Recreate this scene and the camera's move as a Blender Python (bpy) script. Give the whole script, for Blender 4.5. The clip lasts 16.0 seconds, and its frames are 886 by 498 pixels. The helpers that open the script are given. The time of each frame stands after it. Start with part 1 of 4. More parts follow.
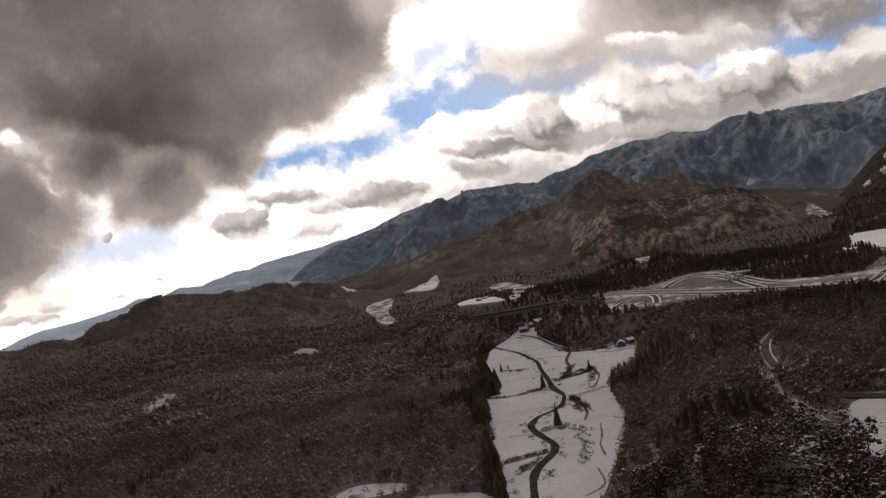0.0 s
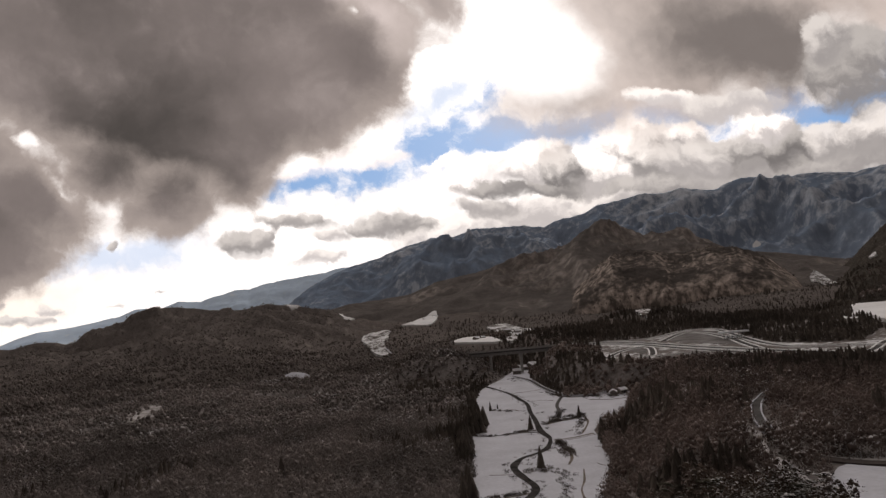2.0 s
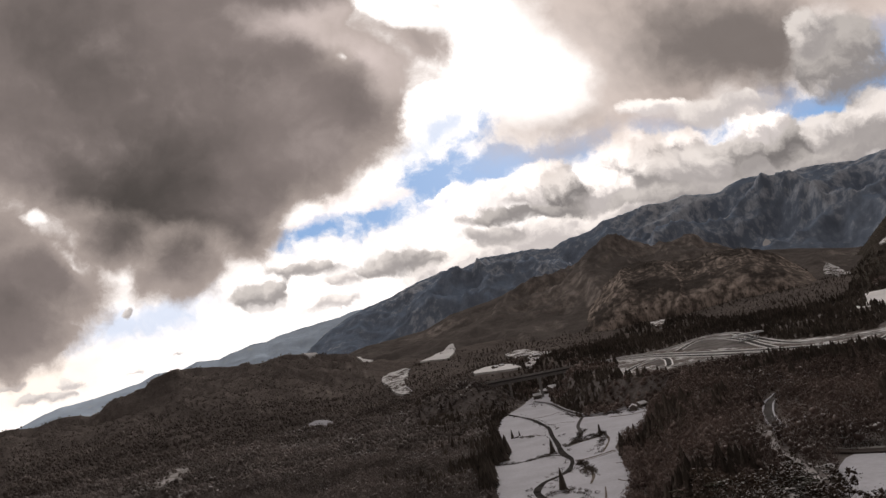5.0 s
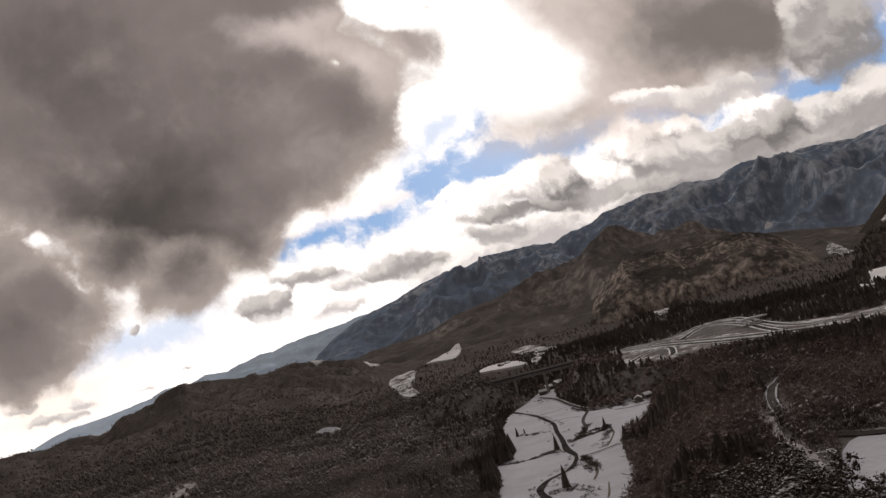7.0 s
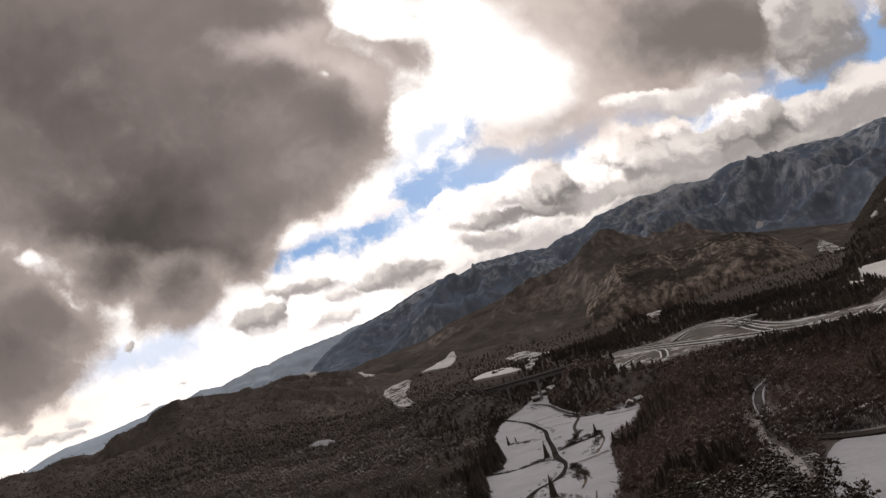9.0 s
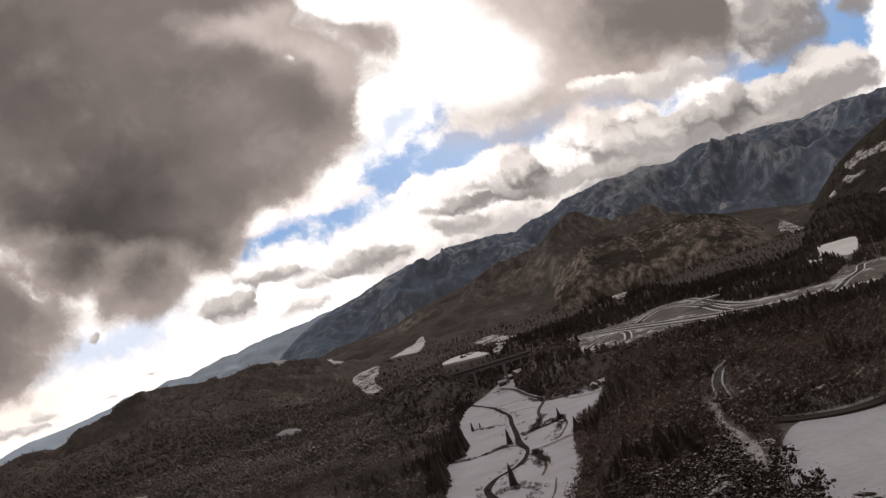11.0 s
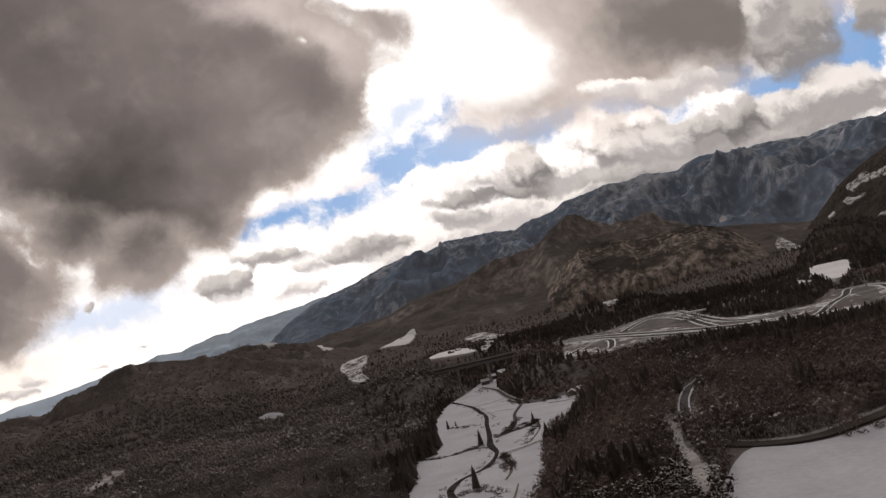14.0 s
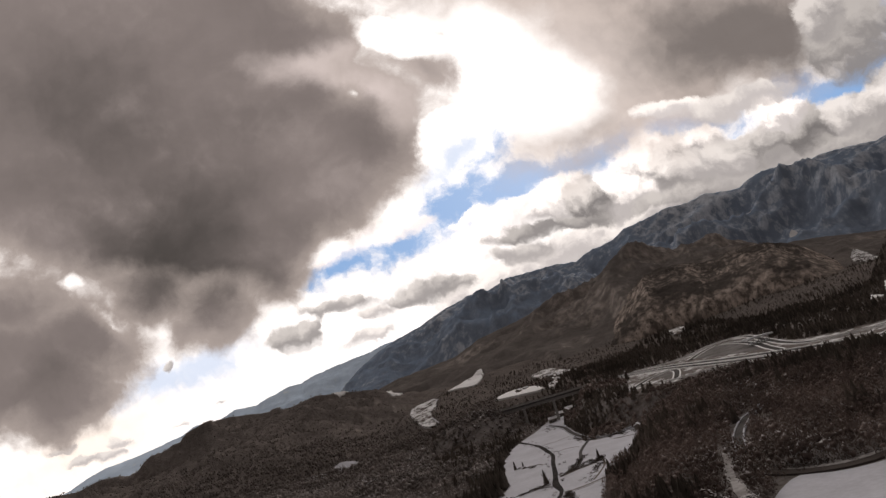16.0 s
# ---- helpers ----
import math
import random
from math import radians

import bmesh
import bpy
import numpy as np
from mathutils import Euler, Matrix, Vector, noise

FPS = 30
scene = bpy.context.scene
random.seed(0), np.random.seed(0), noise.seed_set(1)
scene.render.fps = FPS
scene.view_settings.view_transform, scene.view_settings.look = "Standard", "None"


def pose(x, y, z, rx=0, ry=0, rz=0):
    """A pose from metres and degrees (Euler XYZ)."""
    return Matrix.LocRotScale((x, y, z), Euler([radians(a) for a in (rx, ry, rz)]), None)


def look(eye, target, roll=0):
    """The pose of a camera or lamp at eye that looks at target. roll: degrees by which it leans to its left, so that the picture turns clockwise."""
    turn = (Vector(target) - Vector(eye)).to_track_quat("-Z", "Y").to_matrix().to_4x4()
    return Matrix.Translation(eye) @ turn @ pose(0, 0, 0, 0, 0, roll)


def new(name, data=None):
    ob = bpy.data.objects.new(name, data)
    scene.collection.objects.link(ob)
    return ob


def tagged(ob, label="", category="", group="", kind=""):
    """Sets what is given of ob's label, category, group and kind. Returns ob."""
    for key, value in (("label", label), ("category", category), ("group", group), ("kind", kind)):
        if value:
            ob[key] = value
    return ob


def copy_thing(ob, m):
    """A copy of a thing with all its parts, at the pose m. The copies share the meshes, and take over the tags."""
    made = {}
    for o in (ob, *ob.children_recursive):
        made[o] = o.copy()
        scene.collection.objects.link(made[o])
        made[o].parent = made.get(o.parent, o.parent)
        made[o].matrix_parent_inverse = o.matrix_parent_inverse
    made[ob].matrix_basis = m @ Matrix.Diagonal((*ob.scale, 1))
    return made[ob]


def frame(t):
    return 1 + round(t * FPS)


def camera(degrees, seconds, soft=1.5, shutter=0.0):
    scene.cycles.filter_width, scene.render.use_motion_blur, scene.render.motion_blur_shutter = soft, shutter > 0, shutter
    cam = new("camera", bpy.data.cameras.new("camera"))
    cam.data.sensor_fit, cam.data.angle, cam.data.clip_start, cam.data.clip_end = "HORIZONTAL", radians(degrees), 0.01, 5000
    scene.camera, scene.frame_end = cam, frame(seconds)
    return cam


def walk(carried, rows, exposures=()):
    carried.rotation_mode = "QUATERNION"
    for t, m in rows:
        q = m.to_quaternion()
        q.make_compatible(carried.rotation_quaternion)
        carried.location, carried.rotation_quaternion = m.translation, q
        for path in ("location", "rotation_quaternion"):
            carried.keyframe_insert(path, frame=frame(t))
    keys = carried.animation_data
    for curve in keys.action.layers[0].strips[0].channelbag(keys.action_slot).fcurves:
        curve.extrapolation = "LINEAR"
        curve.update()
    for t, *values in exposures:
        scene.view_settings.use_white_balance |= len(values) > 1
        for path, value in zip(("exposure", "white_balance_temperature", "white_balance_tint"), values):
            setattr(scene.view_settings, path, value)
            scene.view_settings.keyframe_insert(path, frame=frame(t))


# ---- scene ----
# The camera: a small aircraft drifting sideways over a snowy valley.
cam = camera(67.2, 16.0, soft=1.4)
PATH = [
    (0.0, pose(-13.31, 3.66, 66.16, 93.95, 9.69, 0.06)),
    (0.5, pose(-13.17, 8.56, 66.34, 90.89, 8.02, -2.98)),
    (1.0, pose(-12.62, 9.51, 65.43, 91.66, 4.75, -3.74)),
    (1.5, pose(-11.89, 7.72, 63.80, 95.03, 4.67, -2.64)),
    (2.0, pose(-11.29, 3.37, 63.19, 97.07, 4.83, -0.10)),
    (2.5, pose(-10.83, -4.86, 63.48, 98.41, 4.37, 2.02)),
    (3.0, pose(-10.26, -7.92, 63.45, 99.21, 6.82, 2.97)),
    (3.5, pose(-9.87, -7.55, 63.89, 98.98, 8.49, 2.78)),
    (4.0, pose(-8.55, -6.64, 63.10, 100.20, 9.11, 2.04)),
    (6.5, pose(-2.10, -2.78, 62.71, 100.02, 13.18, 2.41)),
    (7.0, pose(0.00, 0.00, 62.00, 100.30, 13.78, 2.49)),
    (7.5, pose(1.11, -0.37, 62.08, 100.55, 14.53, 2.59)),
    (8.0, pose(3.12, 0.71, 61.52, 101.49, 14.34, 2.74)),
    (8.5, pose(4.64, 2.06, 61.31, 101.53, 15.01, 2.86)),
    (9.0, pose(6.33, 4.53, 61.55, 100.91, 15.37, 2.26)),
    (9.5, pose(7.78, 6.65, 61.37, 100.65, 15.51, 1.66)),
    (12.0, pose(15.54, 17.59, 60.93, 97.22, 16.01, -2.06)),
    (12.5, pose(16.70, 17.94, 60.63, 96.83, 10.02, -4.44)),
    (13.0, pose(19.14, 15.46, 61.17, 98.24, 14.59, -1.59)),
    (13.5, pose(20.32, 14.27, 61.55, 98.47, 13.59, -1.59)),
    (14.0, pose(21.87, 12.07, 62.17, 98.17, 12.78, -0.89)),
    (14.5, pose(24.19, 5.83, 61.96, 100.09, 12.01, 1.93)),
    (15.0, pose(26.82, -1.24, 62.64, 101.58, 12.50, 4.32)),
    (15.5, pose(28.33, -5.28, 62.60, 103.07, 14.87, 5.52)),
    (16.0, pose(29.49, -5.11, 62.85, 103.02, 16.10, 5.29)),
]
walk(cam, PATH, [(0.0, 0.05, 6850, 14), (16.0, 0.05, 6850, 14)])

# ---- world and sun ----
SUN_AZ, SUN_EL = 9.8, 24.0


def sky():
    w = bpy.data.worlds.new("sky")
    scene.world = w
    w.use_nodes = True
    nt = w.node_tree
    nt.nodes.clear()
    L = nt.links

    def put(v, socket):
        if isinstance(v, bpy.types.NodeSocket):
            L.new(v, socket)
        else:
            socket.default_value = v

    def m(op, a, b=0.0, c=0.0, clamp=False):
        n = nt.nodes.new("ShaderNodeMath")
        n.operation, n.use_clamp = op, clamp
        for i, v in enumerate((a, b, c)):
            put(v, n.inputs[i])
        return n.outputs[0]

    def vm(op, a, b=(0, 0, 0), out=0):
        n = nt.nodes.new("ShaderNodeVectorMath")
        n.operation = op
        put(a, n.inputs[0])
        put(b, n.inputs[1])
        return n.outputs["Value" if op in ("DOT_PRODUCT", "LENGTH") else "Vector"]

    def step(v, a, b, to0=0.0, to1=1.0):
        n = nt.nodes.new("ShaderNodeMapRange")
        n.interpolation_type = "SMOOTHSTEP"
        for i, q in enumerate((v, a, b, to0, to1)):
            put(q, n.inputs[i])
        return n.outputs[0]

    def mix(f, a, b):
        n = nt.nodes.new("ShaderNodeMix")
        n.data_type = "RGBA"
        put(f, n.inputs[0])
        put(a, n.inputs[6])
        put(b, n.inputs[7])
        return n.outputs[2]

    def grain(p, scale, detail, rough=0.55, colour=False, lac=2.0):
        n = nt.nodes.new("ShaderNodeTexNoise")
        put(p, n.inputs["Vector"])
        n.inputs["Scale"].default_value, n.inputs["Detail"].default_value = scale, detail
        n.inputs["Roughness"].default_value, n.inputs["Lacunarity"].default_value = rough, lac
        return n.outputs["Color" if colour else "Fac"]

    ray = nt.nodes.new("ShaderNodeTexCoord").outputs["Generated"]
    # the directions across, up and along the camera's view at about 7 s
    a, b, c = (vm("DOT_PRODUCT", ray, v) for v in VIEW_AXES)
    ahead = m("MAXIMUM", c, 0.12)
    comb = nt.nodes.new("ShaderNodeCombineXYZ")
    put(m("DIVIDE", a, ahead), comb.inputs[0])
    put(m("DIVIDE", b, ahead), comb.inputs[1])
    p0 = comb.outputs[0]
    # ragged, billowing edges
    warp = vm("SUBTRACT", grain(p0, 5.5, 7.0, 0.6, True), (0.5, 0.5, 0.5))
    wn = nt.nodes.new("ShaderNodeVectorMath")
    wn.operation = "MULTIPLY_ADD"
    put(warp, wn.inputs[0])
    put((0.13, 0.11, 0.0), wn.inputs[1])
    put(p0, wn.inputs[2])
    p = wn.outputs[0]
    wn = nt.nodes.new("ShaderNodeVectorMath")
    wn.operation = "MULTIPLY_ADD"
    put(vm("SUBTRACT", grain(p0, 11.0, 8.0, 0.62, True), (0.5, 0.5, 0.5)), wn.inputs[0])
    put((0.075, 0.06, 0.0), wn.inputs[1])
    put(p0, wn.inputs[2])
    p_fine = wn.outputs[0]

    last = [0.0]

    def parts_of(v):
        n = nt.nodes.new("ShaderNodeSeparateXYZ")
        put(v, n.inputs[0])
        return n.outputs[0], n.outputs[1]

    flat, curly, curly_fine = parts_of(p0), parts_of(p), parts_of(p_fine)

    def union(rows, at, k=0.02):
        """How deep a direction lies inside a bank of overlapping ellipses."""
        total = -1.0
        for u, v, ru, rv, turn in rows:
            q = local(u, v, ru, rv, turn, at)
            d = m("MULTIPLY", m("SUBTRACT", 1.0, vm("LENGTH", q)), min(ru, rv))
            total = last[0] = m("SMOOTH_MAX", total, d, k)
        return total

    def local(u, v, ru, rv, turn, at):
        # each ellipse waits for the one before it, which keeps the node stack short
        k = nt.nodes.new("ShaderNodeCombineXYZ")
        for i, q in enumerate((*at, last[0])):
            put(q, k.inputs[i])
        n = nt.nodes.new("ShaderNodeMapping")
        n.vector_type = "TEXTURE"
        put(k.outputs[0], n.inputs[0])
        n.inputs[1].default_value = (u, v, 0)
        n.inputs[2].default_value = (0, 0, radians(turn))
        n.inputs[3].default_value = (ru, rv, 1e9)
        return n.outputs[0]

    def spot(row, at):
        last[0] = step(vm("LENGTH", local(*row, at)), 1.3, 0.0)
        return last[0]

    def folds(rows, at):
        total = 0.0
        for weight, *row in rows:
            total = last[0] = m("MULTIPLY_ADD", spot(row, at), weight, total)
        return total

    def cumuli(col, rows):
        """Heaped clouds laid one over the other: bright towards the sun, grey below."""
        for u, v, ru, rv, turn, light, shade in rows:
            q = local(u, v, ru, rv, turn, curly_fine)
            size = min(ru, rv)
            inside = m("MULTIPLY_ADD", m("SUBTRACT", 1.12, vm("LENGTH", q)), size, m("MULTIPLY", puffs, 0.45 * size + 0.010))
            up = m("MULTIPLY_ADD", lit_side, 4.0, vm("DOT_PRODUCT", q, (-0.45, 0.9, 0.0)))
            tone = step(m("MULTIPLY_ADD", puffs, 0.9, up), -0.35, 0.8)
            lo, hi = (shade, shade * 0.955, shade * 0.95, 1), (light, light * 0.96, light * 0.925, 1)
            edge_soft = 0.20 * size + 0.002
            col = mix(m("MULTIPLY", step(inside, -0.3 * edge_soft, edge_soft), step(up, -1.1, -0.2, 0.35, 0.97)), col, mix(tone, lo, hi))
            last[0] = inside
        return col

    broad = grain(p0, 3.6, 6.0, 0.56)
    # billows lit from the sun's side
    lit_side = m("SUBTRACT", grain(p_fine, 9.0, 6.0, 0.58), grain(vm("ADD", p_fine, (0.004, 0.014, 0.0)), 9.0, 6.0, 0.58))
    puffs = m("MULTIPLY", m("SUBTRACT", m("ADD", m("MULTIPLY", grain(p_fine, 13.0, 8.0, 0.6), 0.65), m("MULTIPLY", broad, 0.35)), 0.5), 2.6)
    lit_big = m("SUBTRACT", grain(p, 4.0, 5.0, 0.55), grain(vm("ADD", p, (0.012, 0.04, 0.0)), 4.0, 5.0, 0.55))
    wisps = m("SUBTRACT", grain(p_fine, 20.0, 9.0, 0.62), 0.5)
    drift = m("SUBTRACT", broad, 0.5)
    view = step(c, 0.25, 0.6)

    breaks = m("MULTIPLY_ADD", puffs, 0.014, union(BREAKS, curly_fine))
    dark = m("ADD", m("MULTIPLY_ADD", puffs, 0.036, union(DARK_CLOUD, curly, 0.03)), 0.016)
    dark = m("SUBTRACT", dark, m("MAXIMUM", m("MULTIPLY", m("ADD", breaks, 0.012), 2.0), 0.0))
    soft = m("ADD", m("MULTIPLY_ADD", puffs, 0.045, union(GREY_CLOUD, curly, 0.05)), 0.028)
    soft = m("SUBTRACT", soft, m("MAXIMUM", m("MULTIPLY", m("ADD", breaks, 0.03), 1.2), 0.0))
    blue_in = m("ADD", m("MULTIPLY_ADD", wisps, 0.075, union(BLUE_BAND, curly_fine, 0.01)), 0.010)
    faint = m("ADD", m("MULTIPLY_ADD", wisps, 0.06, union(PALE_BLUE, curly_fine, 0.01)), 0.008)

    # blue air from the sky texture, clouds over it
    air = nt.nodes.new("ShaderNodeTexSky")
    air.sky_type, air.sun_disc = "NISHITA", False
    air.sun_elevation, air.sun_rotation = radians(SUN_EL), radians(SUN_AZ)
    blue_n = nt.nodes.new("ShaderNodeVectorMath")
    blue_n.operation = "MULTIPLY"
    put(air.outputs[0], blue_n.inputs[0])
    put((0.075, 0.085, 0.10), blue_n.inputs[1])
    blue = mix(0.88, blue_n.outputs[0], (0.19, 0.38, 0.70, 1))

    glow, heart = spot(GLOWS[0], flat), spot(GLOWS[1], flat)
    shine = m("ADD", m("MULTIPLY_ADD", lit_side, 2.2, 0.80), m("MULTIPLY", glow, 0.5), clamp=True)
    veil = mix(shine, (0.72, 0.69, 0.685, 1), (1.25, 1.235, 1.22, 1))
    veil = mix(m("MULTIPLY", spot(GLOWS[2], flat), 0.8), veil, (1.12, 1.0, 0.88, 1))
    col = mix(m("MULTIPLY", step(faint, -0.012, 0.02), 0.85), veil, (0.62, 0.74, 0.93, 1))
    col = mix(step(blue_in, -0.006, 0.020), col, blue)
    col = cumuli(cumuli(cumuli(col, CUMULI_BEHIND), CUMULI_FRONT), CUMULI_SMALL)
    # the high grey sheet thins into the glare round the sun
    shade = m("ADD", m("MULTIPLY_ADD", lit_side, -1.0, folds(GREY_FOLDS, curly)), m("MULTIPLY_ADD", lit_big, -2.4, m("MULTIPLY", drift, -1.1)))
    grey = mix(step(shade, -0.5, 1.5), (0.60, 0.525, 0.485, 1), (0.15, 0.13, 0.122, 1))
    grey = mix(m("MULTIPLY", heart, 0.5), grey, (1.0, 0.93, 0.90, 1))
    col = mix(m("MULTIPLY", step(soft, -0.035, 0.055), 0.96), col, grey)
    col = cumuli(col, CUMULI_LOW)
    # the low dark cloud, pale along its thin rim
    deep = m("ADD", folds(DARK_FOLDS, curly), m("MULTIPLY_ADD", lit_side, -0.35, m("MULTIPLY_ADD", lit_big, -1.6, m("MULTIPLY", drift, -0.7))))
    core = mix(step(deep, -0.3, 1.5), (0.23, 0.20, 0.193, 1), (0.066, 0.060, 0.057, 1))
    core = mix(step(m("ADD", folds(PALE_FOLDS, curly), m("MULTIPLY_ADD", lit_side, 1.0, m("MULTIPLY_ADD", lit_big, 2.0, m("MULTIPLY", drift, 0.7)))), 0.05, 2.0), core, (0.64, 0.57, 0.55, 1))
    core = mix(step(dark, 0.0, 0.06), (0.42, 0.37, 0.345, 1), core)
    core = mix(m("MULTIPLY", heart, 0.6), core, (0.62, 0.56, 0.54, 1))
    col = mix(step(dark, -0.010, 0.022), col, core)
    # unseen sky to the sides and behind, darkened to dim the ground's light
    other = mix(step(broad, 0.38, 0.62), (0.085, 0.078, 0.075, 1), (0.20, 0.185, 0.18, 1))
    col = mix(view, other, col)
    bg = nt.nodes.new("ShaderNodeBackground")
    put(col, bg.inputs[0])
    bg.inputs[1].default_value = 1.0
    out = nt.nodes.new("ShaderNodeOutputWorld")
    L.new(bg.outputs[0], out.inputs[0])


VIEW_AXES = ((0.9703, 0.04201, -0.23825), (0.24192, -0.16849, 0.95555), (0.0, 0.98481, 0.17365))
# clouds placed to fit the camera's view: across, up, half width, half height, turn
DARK_CLOUD = [(-0.532, 0.303, 0.356, 0.28, -1), (-0.361, 0.113, 0.169, 0.127, 9), (-0.199, 0.181, 0.142, 0.092, 14), (-0.184, 0.107, 0.061, 0.036, 19),
    (-0.304, 0.027, 0.068, 0.051, 29), (-0.393, -0.042, 0.061, 0.049, 14), (-0.237, 0.373, 0.102, 0.059, -1), (-0.056, 0.32, 0.061, 0.021, -9),
    (-0.138, 0.282, 0.089, 0.034, -21), (-0.472, 0.003, 0.081, 0.051, -1), (-0.598, -0.082, 0.095, 0.068, -1), (-0.628, -0.152, 0.083, 0.069, 24),
    (-0.536, -0.088, 0.037, 0.034, -1), (-0.722, -0.112, 0.119, 0.093, -1), (-0.704, -0.02, 0.102, 0.042, -1)]
# with a weight before: darker and paler folds
DARK_FOLDS = [(1, -0.437, 0.065, 0.212, 0.11, -1), (0.5, -0.299, 0.247, 0.11, 0.047, -1), (0.3, -0.148, 0.214, 0.085, 0.051, -1),
    (0.5, -0.388, -0.004, 0.127, 0.051, -1), (0.45, -0.526, 0.176, 0.203, 0.144, -1), (0.45, -0.581, 0.321, 0.22, 0.136, -1),
    (0.45, -0.202, 0.084, 0.076, 0.034, 19), (0.5, -0.64, -0.122, 0.119, 0.059, 19), (0.4, -0.069, 0.318, 0.068, 0.019, -9),
    (0.3, -0.342, 0.18, 0.136, 0.068, -1)]
PALE_FOLDS = [(1.3, -0.221, 0.317, 0.153, 0.041, -9), (1.1, -0.12, 0.307, 0.144, 0.072, -21), (1.5, -0.079, 0.259, 0.051, 0.076, 29),
    (1.2, -0.145, 0.324, 0.093, 0.038, -26), (0.3, -0.508, 0.26, 0.051, 0.093, 39), (0.55, -0.398, -0.067, 0.068, 0.038, -1),
    (0.25, -0.687, 0.013, 0.051, 0.042, -1), (0.5, -0.563, -0.02, 0.068, 0.031, -21), (0.35, -0.183, 0.147, 0.093, 0.038, 9),
    (0.35, -0.531, -0.075, 0.051, 0.042, -1), (0.35, -0.614, -0.04, 0.051, 0.034, -1)]
GREY_CLOUD = [(0.281, 0.332, 0.182, 0.089, -1), (0.419, 0.338, 0.102, 0.089, 9), (0.261, 0.243, 0.089, 0.042, 9), (0.187, 0.192, 0.064, 0.027, 11),
    (0.365, 0.275, 0.127, 0.041, 7), (0.345, 0.447, 0.441, 0.081, -1)]
GREY_FOLDS = [(0.7, 0.411, 0.343, 0.161, 0.085, -1), (0.5, 0.315, 0.314, 0.22, 0.076, -1), (0.5, 0.461, 0.307, 0.093, 0.076, -1),
    (0.4, 0.262, 0.251, 0.119, 0.047, 9), (0.5, 0.191, 0.193, 0.076, 0.027, 9), (0.4, 0.472, 0.376, 0.254, 0.102, -1)]
BREAKS = [(0.104, 0.285, 0.095, 0.061, -21), (0.042, 0.346, 0.042, 0.051, 9), (-0.093, 0.361, 0.053, 0.017, -23), (-0.608, 0.009, 0.005, 0.004, -1),
    (-0.553, -0.053, 0.02, 0.007, -41), (-0.156, 0.29, 0.004, 0.003, -1), (0.247, 0.342, 0.017, 0.01, 29), (-0.312, 0.393, 0.025, 0.008, -1),
    (-0.017, 0.207, 0.051, 0.038, 29)]
BLUE_BAND = [(-0.174, 0.022, 0.064, 0.015, 19), (-0.097, 0.047, 0.053, 0.017, 21), (-0.02, 0.1, 0.061, 0.025, 37), (0.062, 0.128, 0.072, 0.024, 24),
    (0.147, 0.147, 0.076, 0.023, 17), (0.225, 0.168, 0.061, 0.025, 21), (0.298, 0.191, 0.059, 0.018, 17), (0.359, 0.204, 0.038, 0.011, 7),
    (0.498, 0.246, 0.047, 0.014, 9), (0.559, 0.246, 0.072, 0.023, 17), (0.625, 0.276, 0.068, 0.031, 34), (0.683, 0.311, 0.053, 0.047, 39),
    (0.641, 0.351, 0.025, 0.031, -1), (0.05, 0.188, 0.013, 0.01, 59), (0.037, 0.171, 0.017, 0.007, 39)]
PALE_BLUE = [(-0.454, -0.138, 0.089, 0.017, 16), (-0.391, -0.105, 0.042, 0.014, 34), (-0.542, -0.159, 0.051, 0.012, 14),
    (-0.014, 0.172, 0.042, 0.012, 39)]
# heaped clouds, from the back to the front, with their light and shaded tones
CUMULI_BEHIND = [(0.334, 0.091, 0.229, 0.061, 21, 0.8, 0.4), (0.491, 0.148, 0.195, 0.042, 19, 0.55, 0.36),
    (0.631, 0.187, 0.127, 0.038, 21, 0.55, 0.34), (0.118, 0.012, 0.169, 0.029, 17, 1.05, 0.55), (0.579, 0.21, 0.051, 0.032, 9, 0.85, 0.36),
    (0.641, 0.23, 0.059, 0.036, 19, 0.9, 0.36), (0.694, 0.242, 0.047, 0.036, -1, 0.85, 0.36), (0.279, 0.131, 0.073, 0.054, 27, 1.6, 0.42),
    (0.248, 0.094, 0.049, 0.036, -1, 1.4, 0.5), (0.327, 0.143, 0.051, 0.046, -1, 1, 0.3), (0.364, 0.174, 0.034, 0.027, -1, 1.5, 0.45),
    (0.317, 0.086, 0.068, 0.022, 9, 0.6, 0.32), (0.256, 0.059, 0.068, 0.014, 19, 0.9, 0.5)]
CUMULI_FRONT = [(0.435, 0.166, 0.097, 0.032, 14, 0.7, 0.24), (0.511, 0.187, 0.032, 0.039, -1, 0.5, 0.17), (0.474, 0.214, 0.039, 0.025, 7, 1.8, 0.6),
    (0.37, 0.142, 0.053, 0.031, -1, 0.8, 0.42), (0.082, 0.083, 0.081, 0.027, 31, 1.5, 0.95), (0.146, 0.102, 0.061, 0.037, 21, 1.5, 0.5),
    (0.184, 0.093, 0.04, 0.036, -1, 0.9, 0.2), (0.115, 0.057, 0.097, 0.014, 7, 0.5, 0.26), (0.076, 0.024, 0.061, 0.019, 4, 0.75, 0.42)]
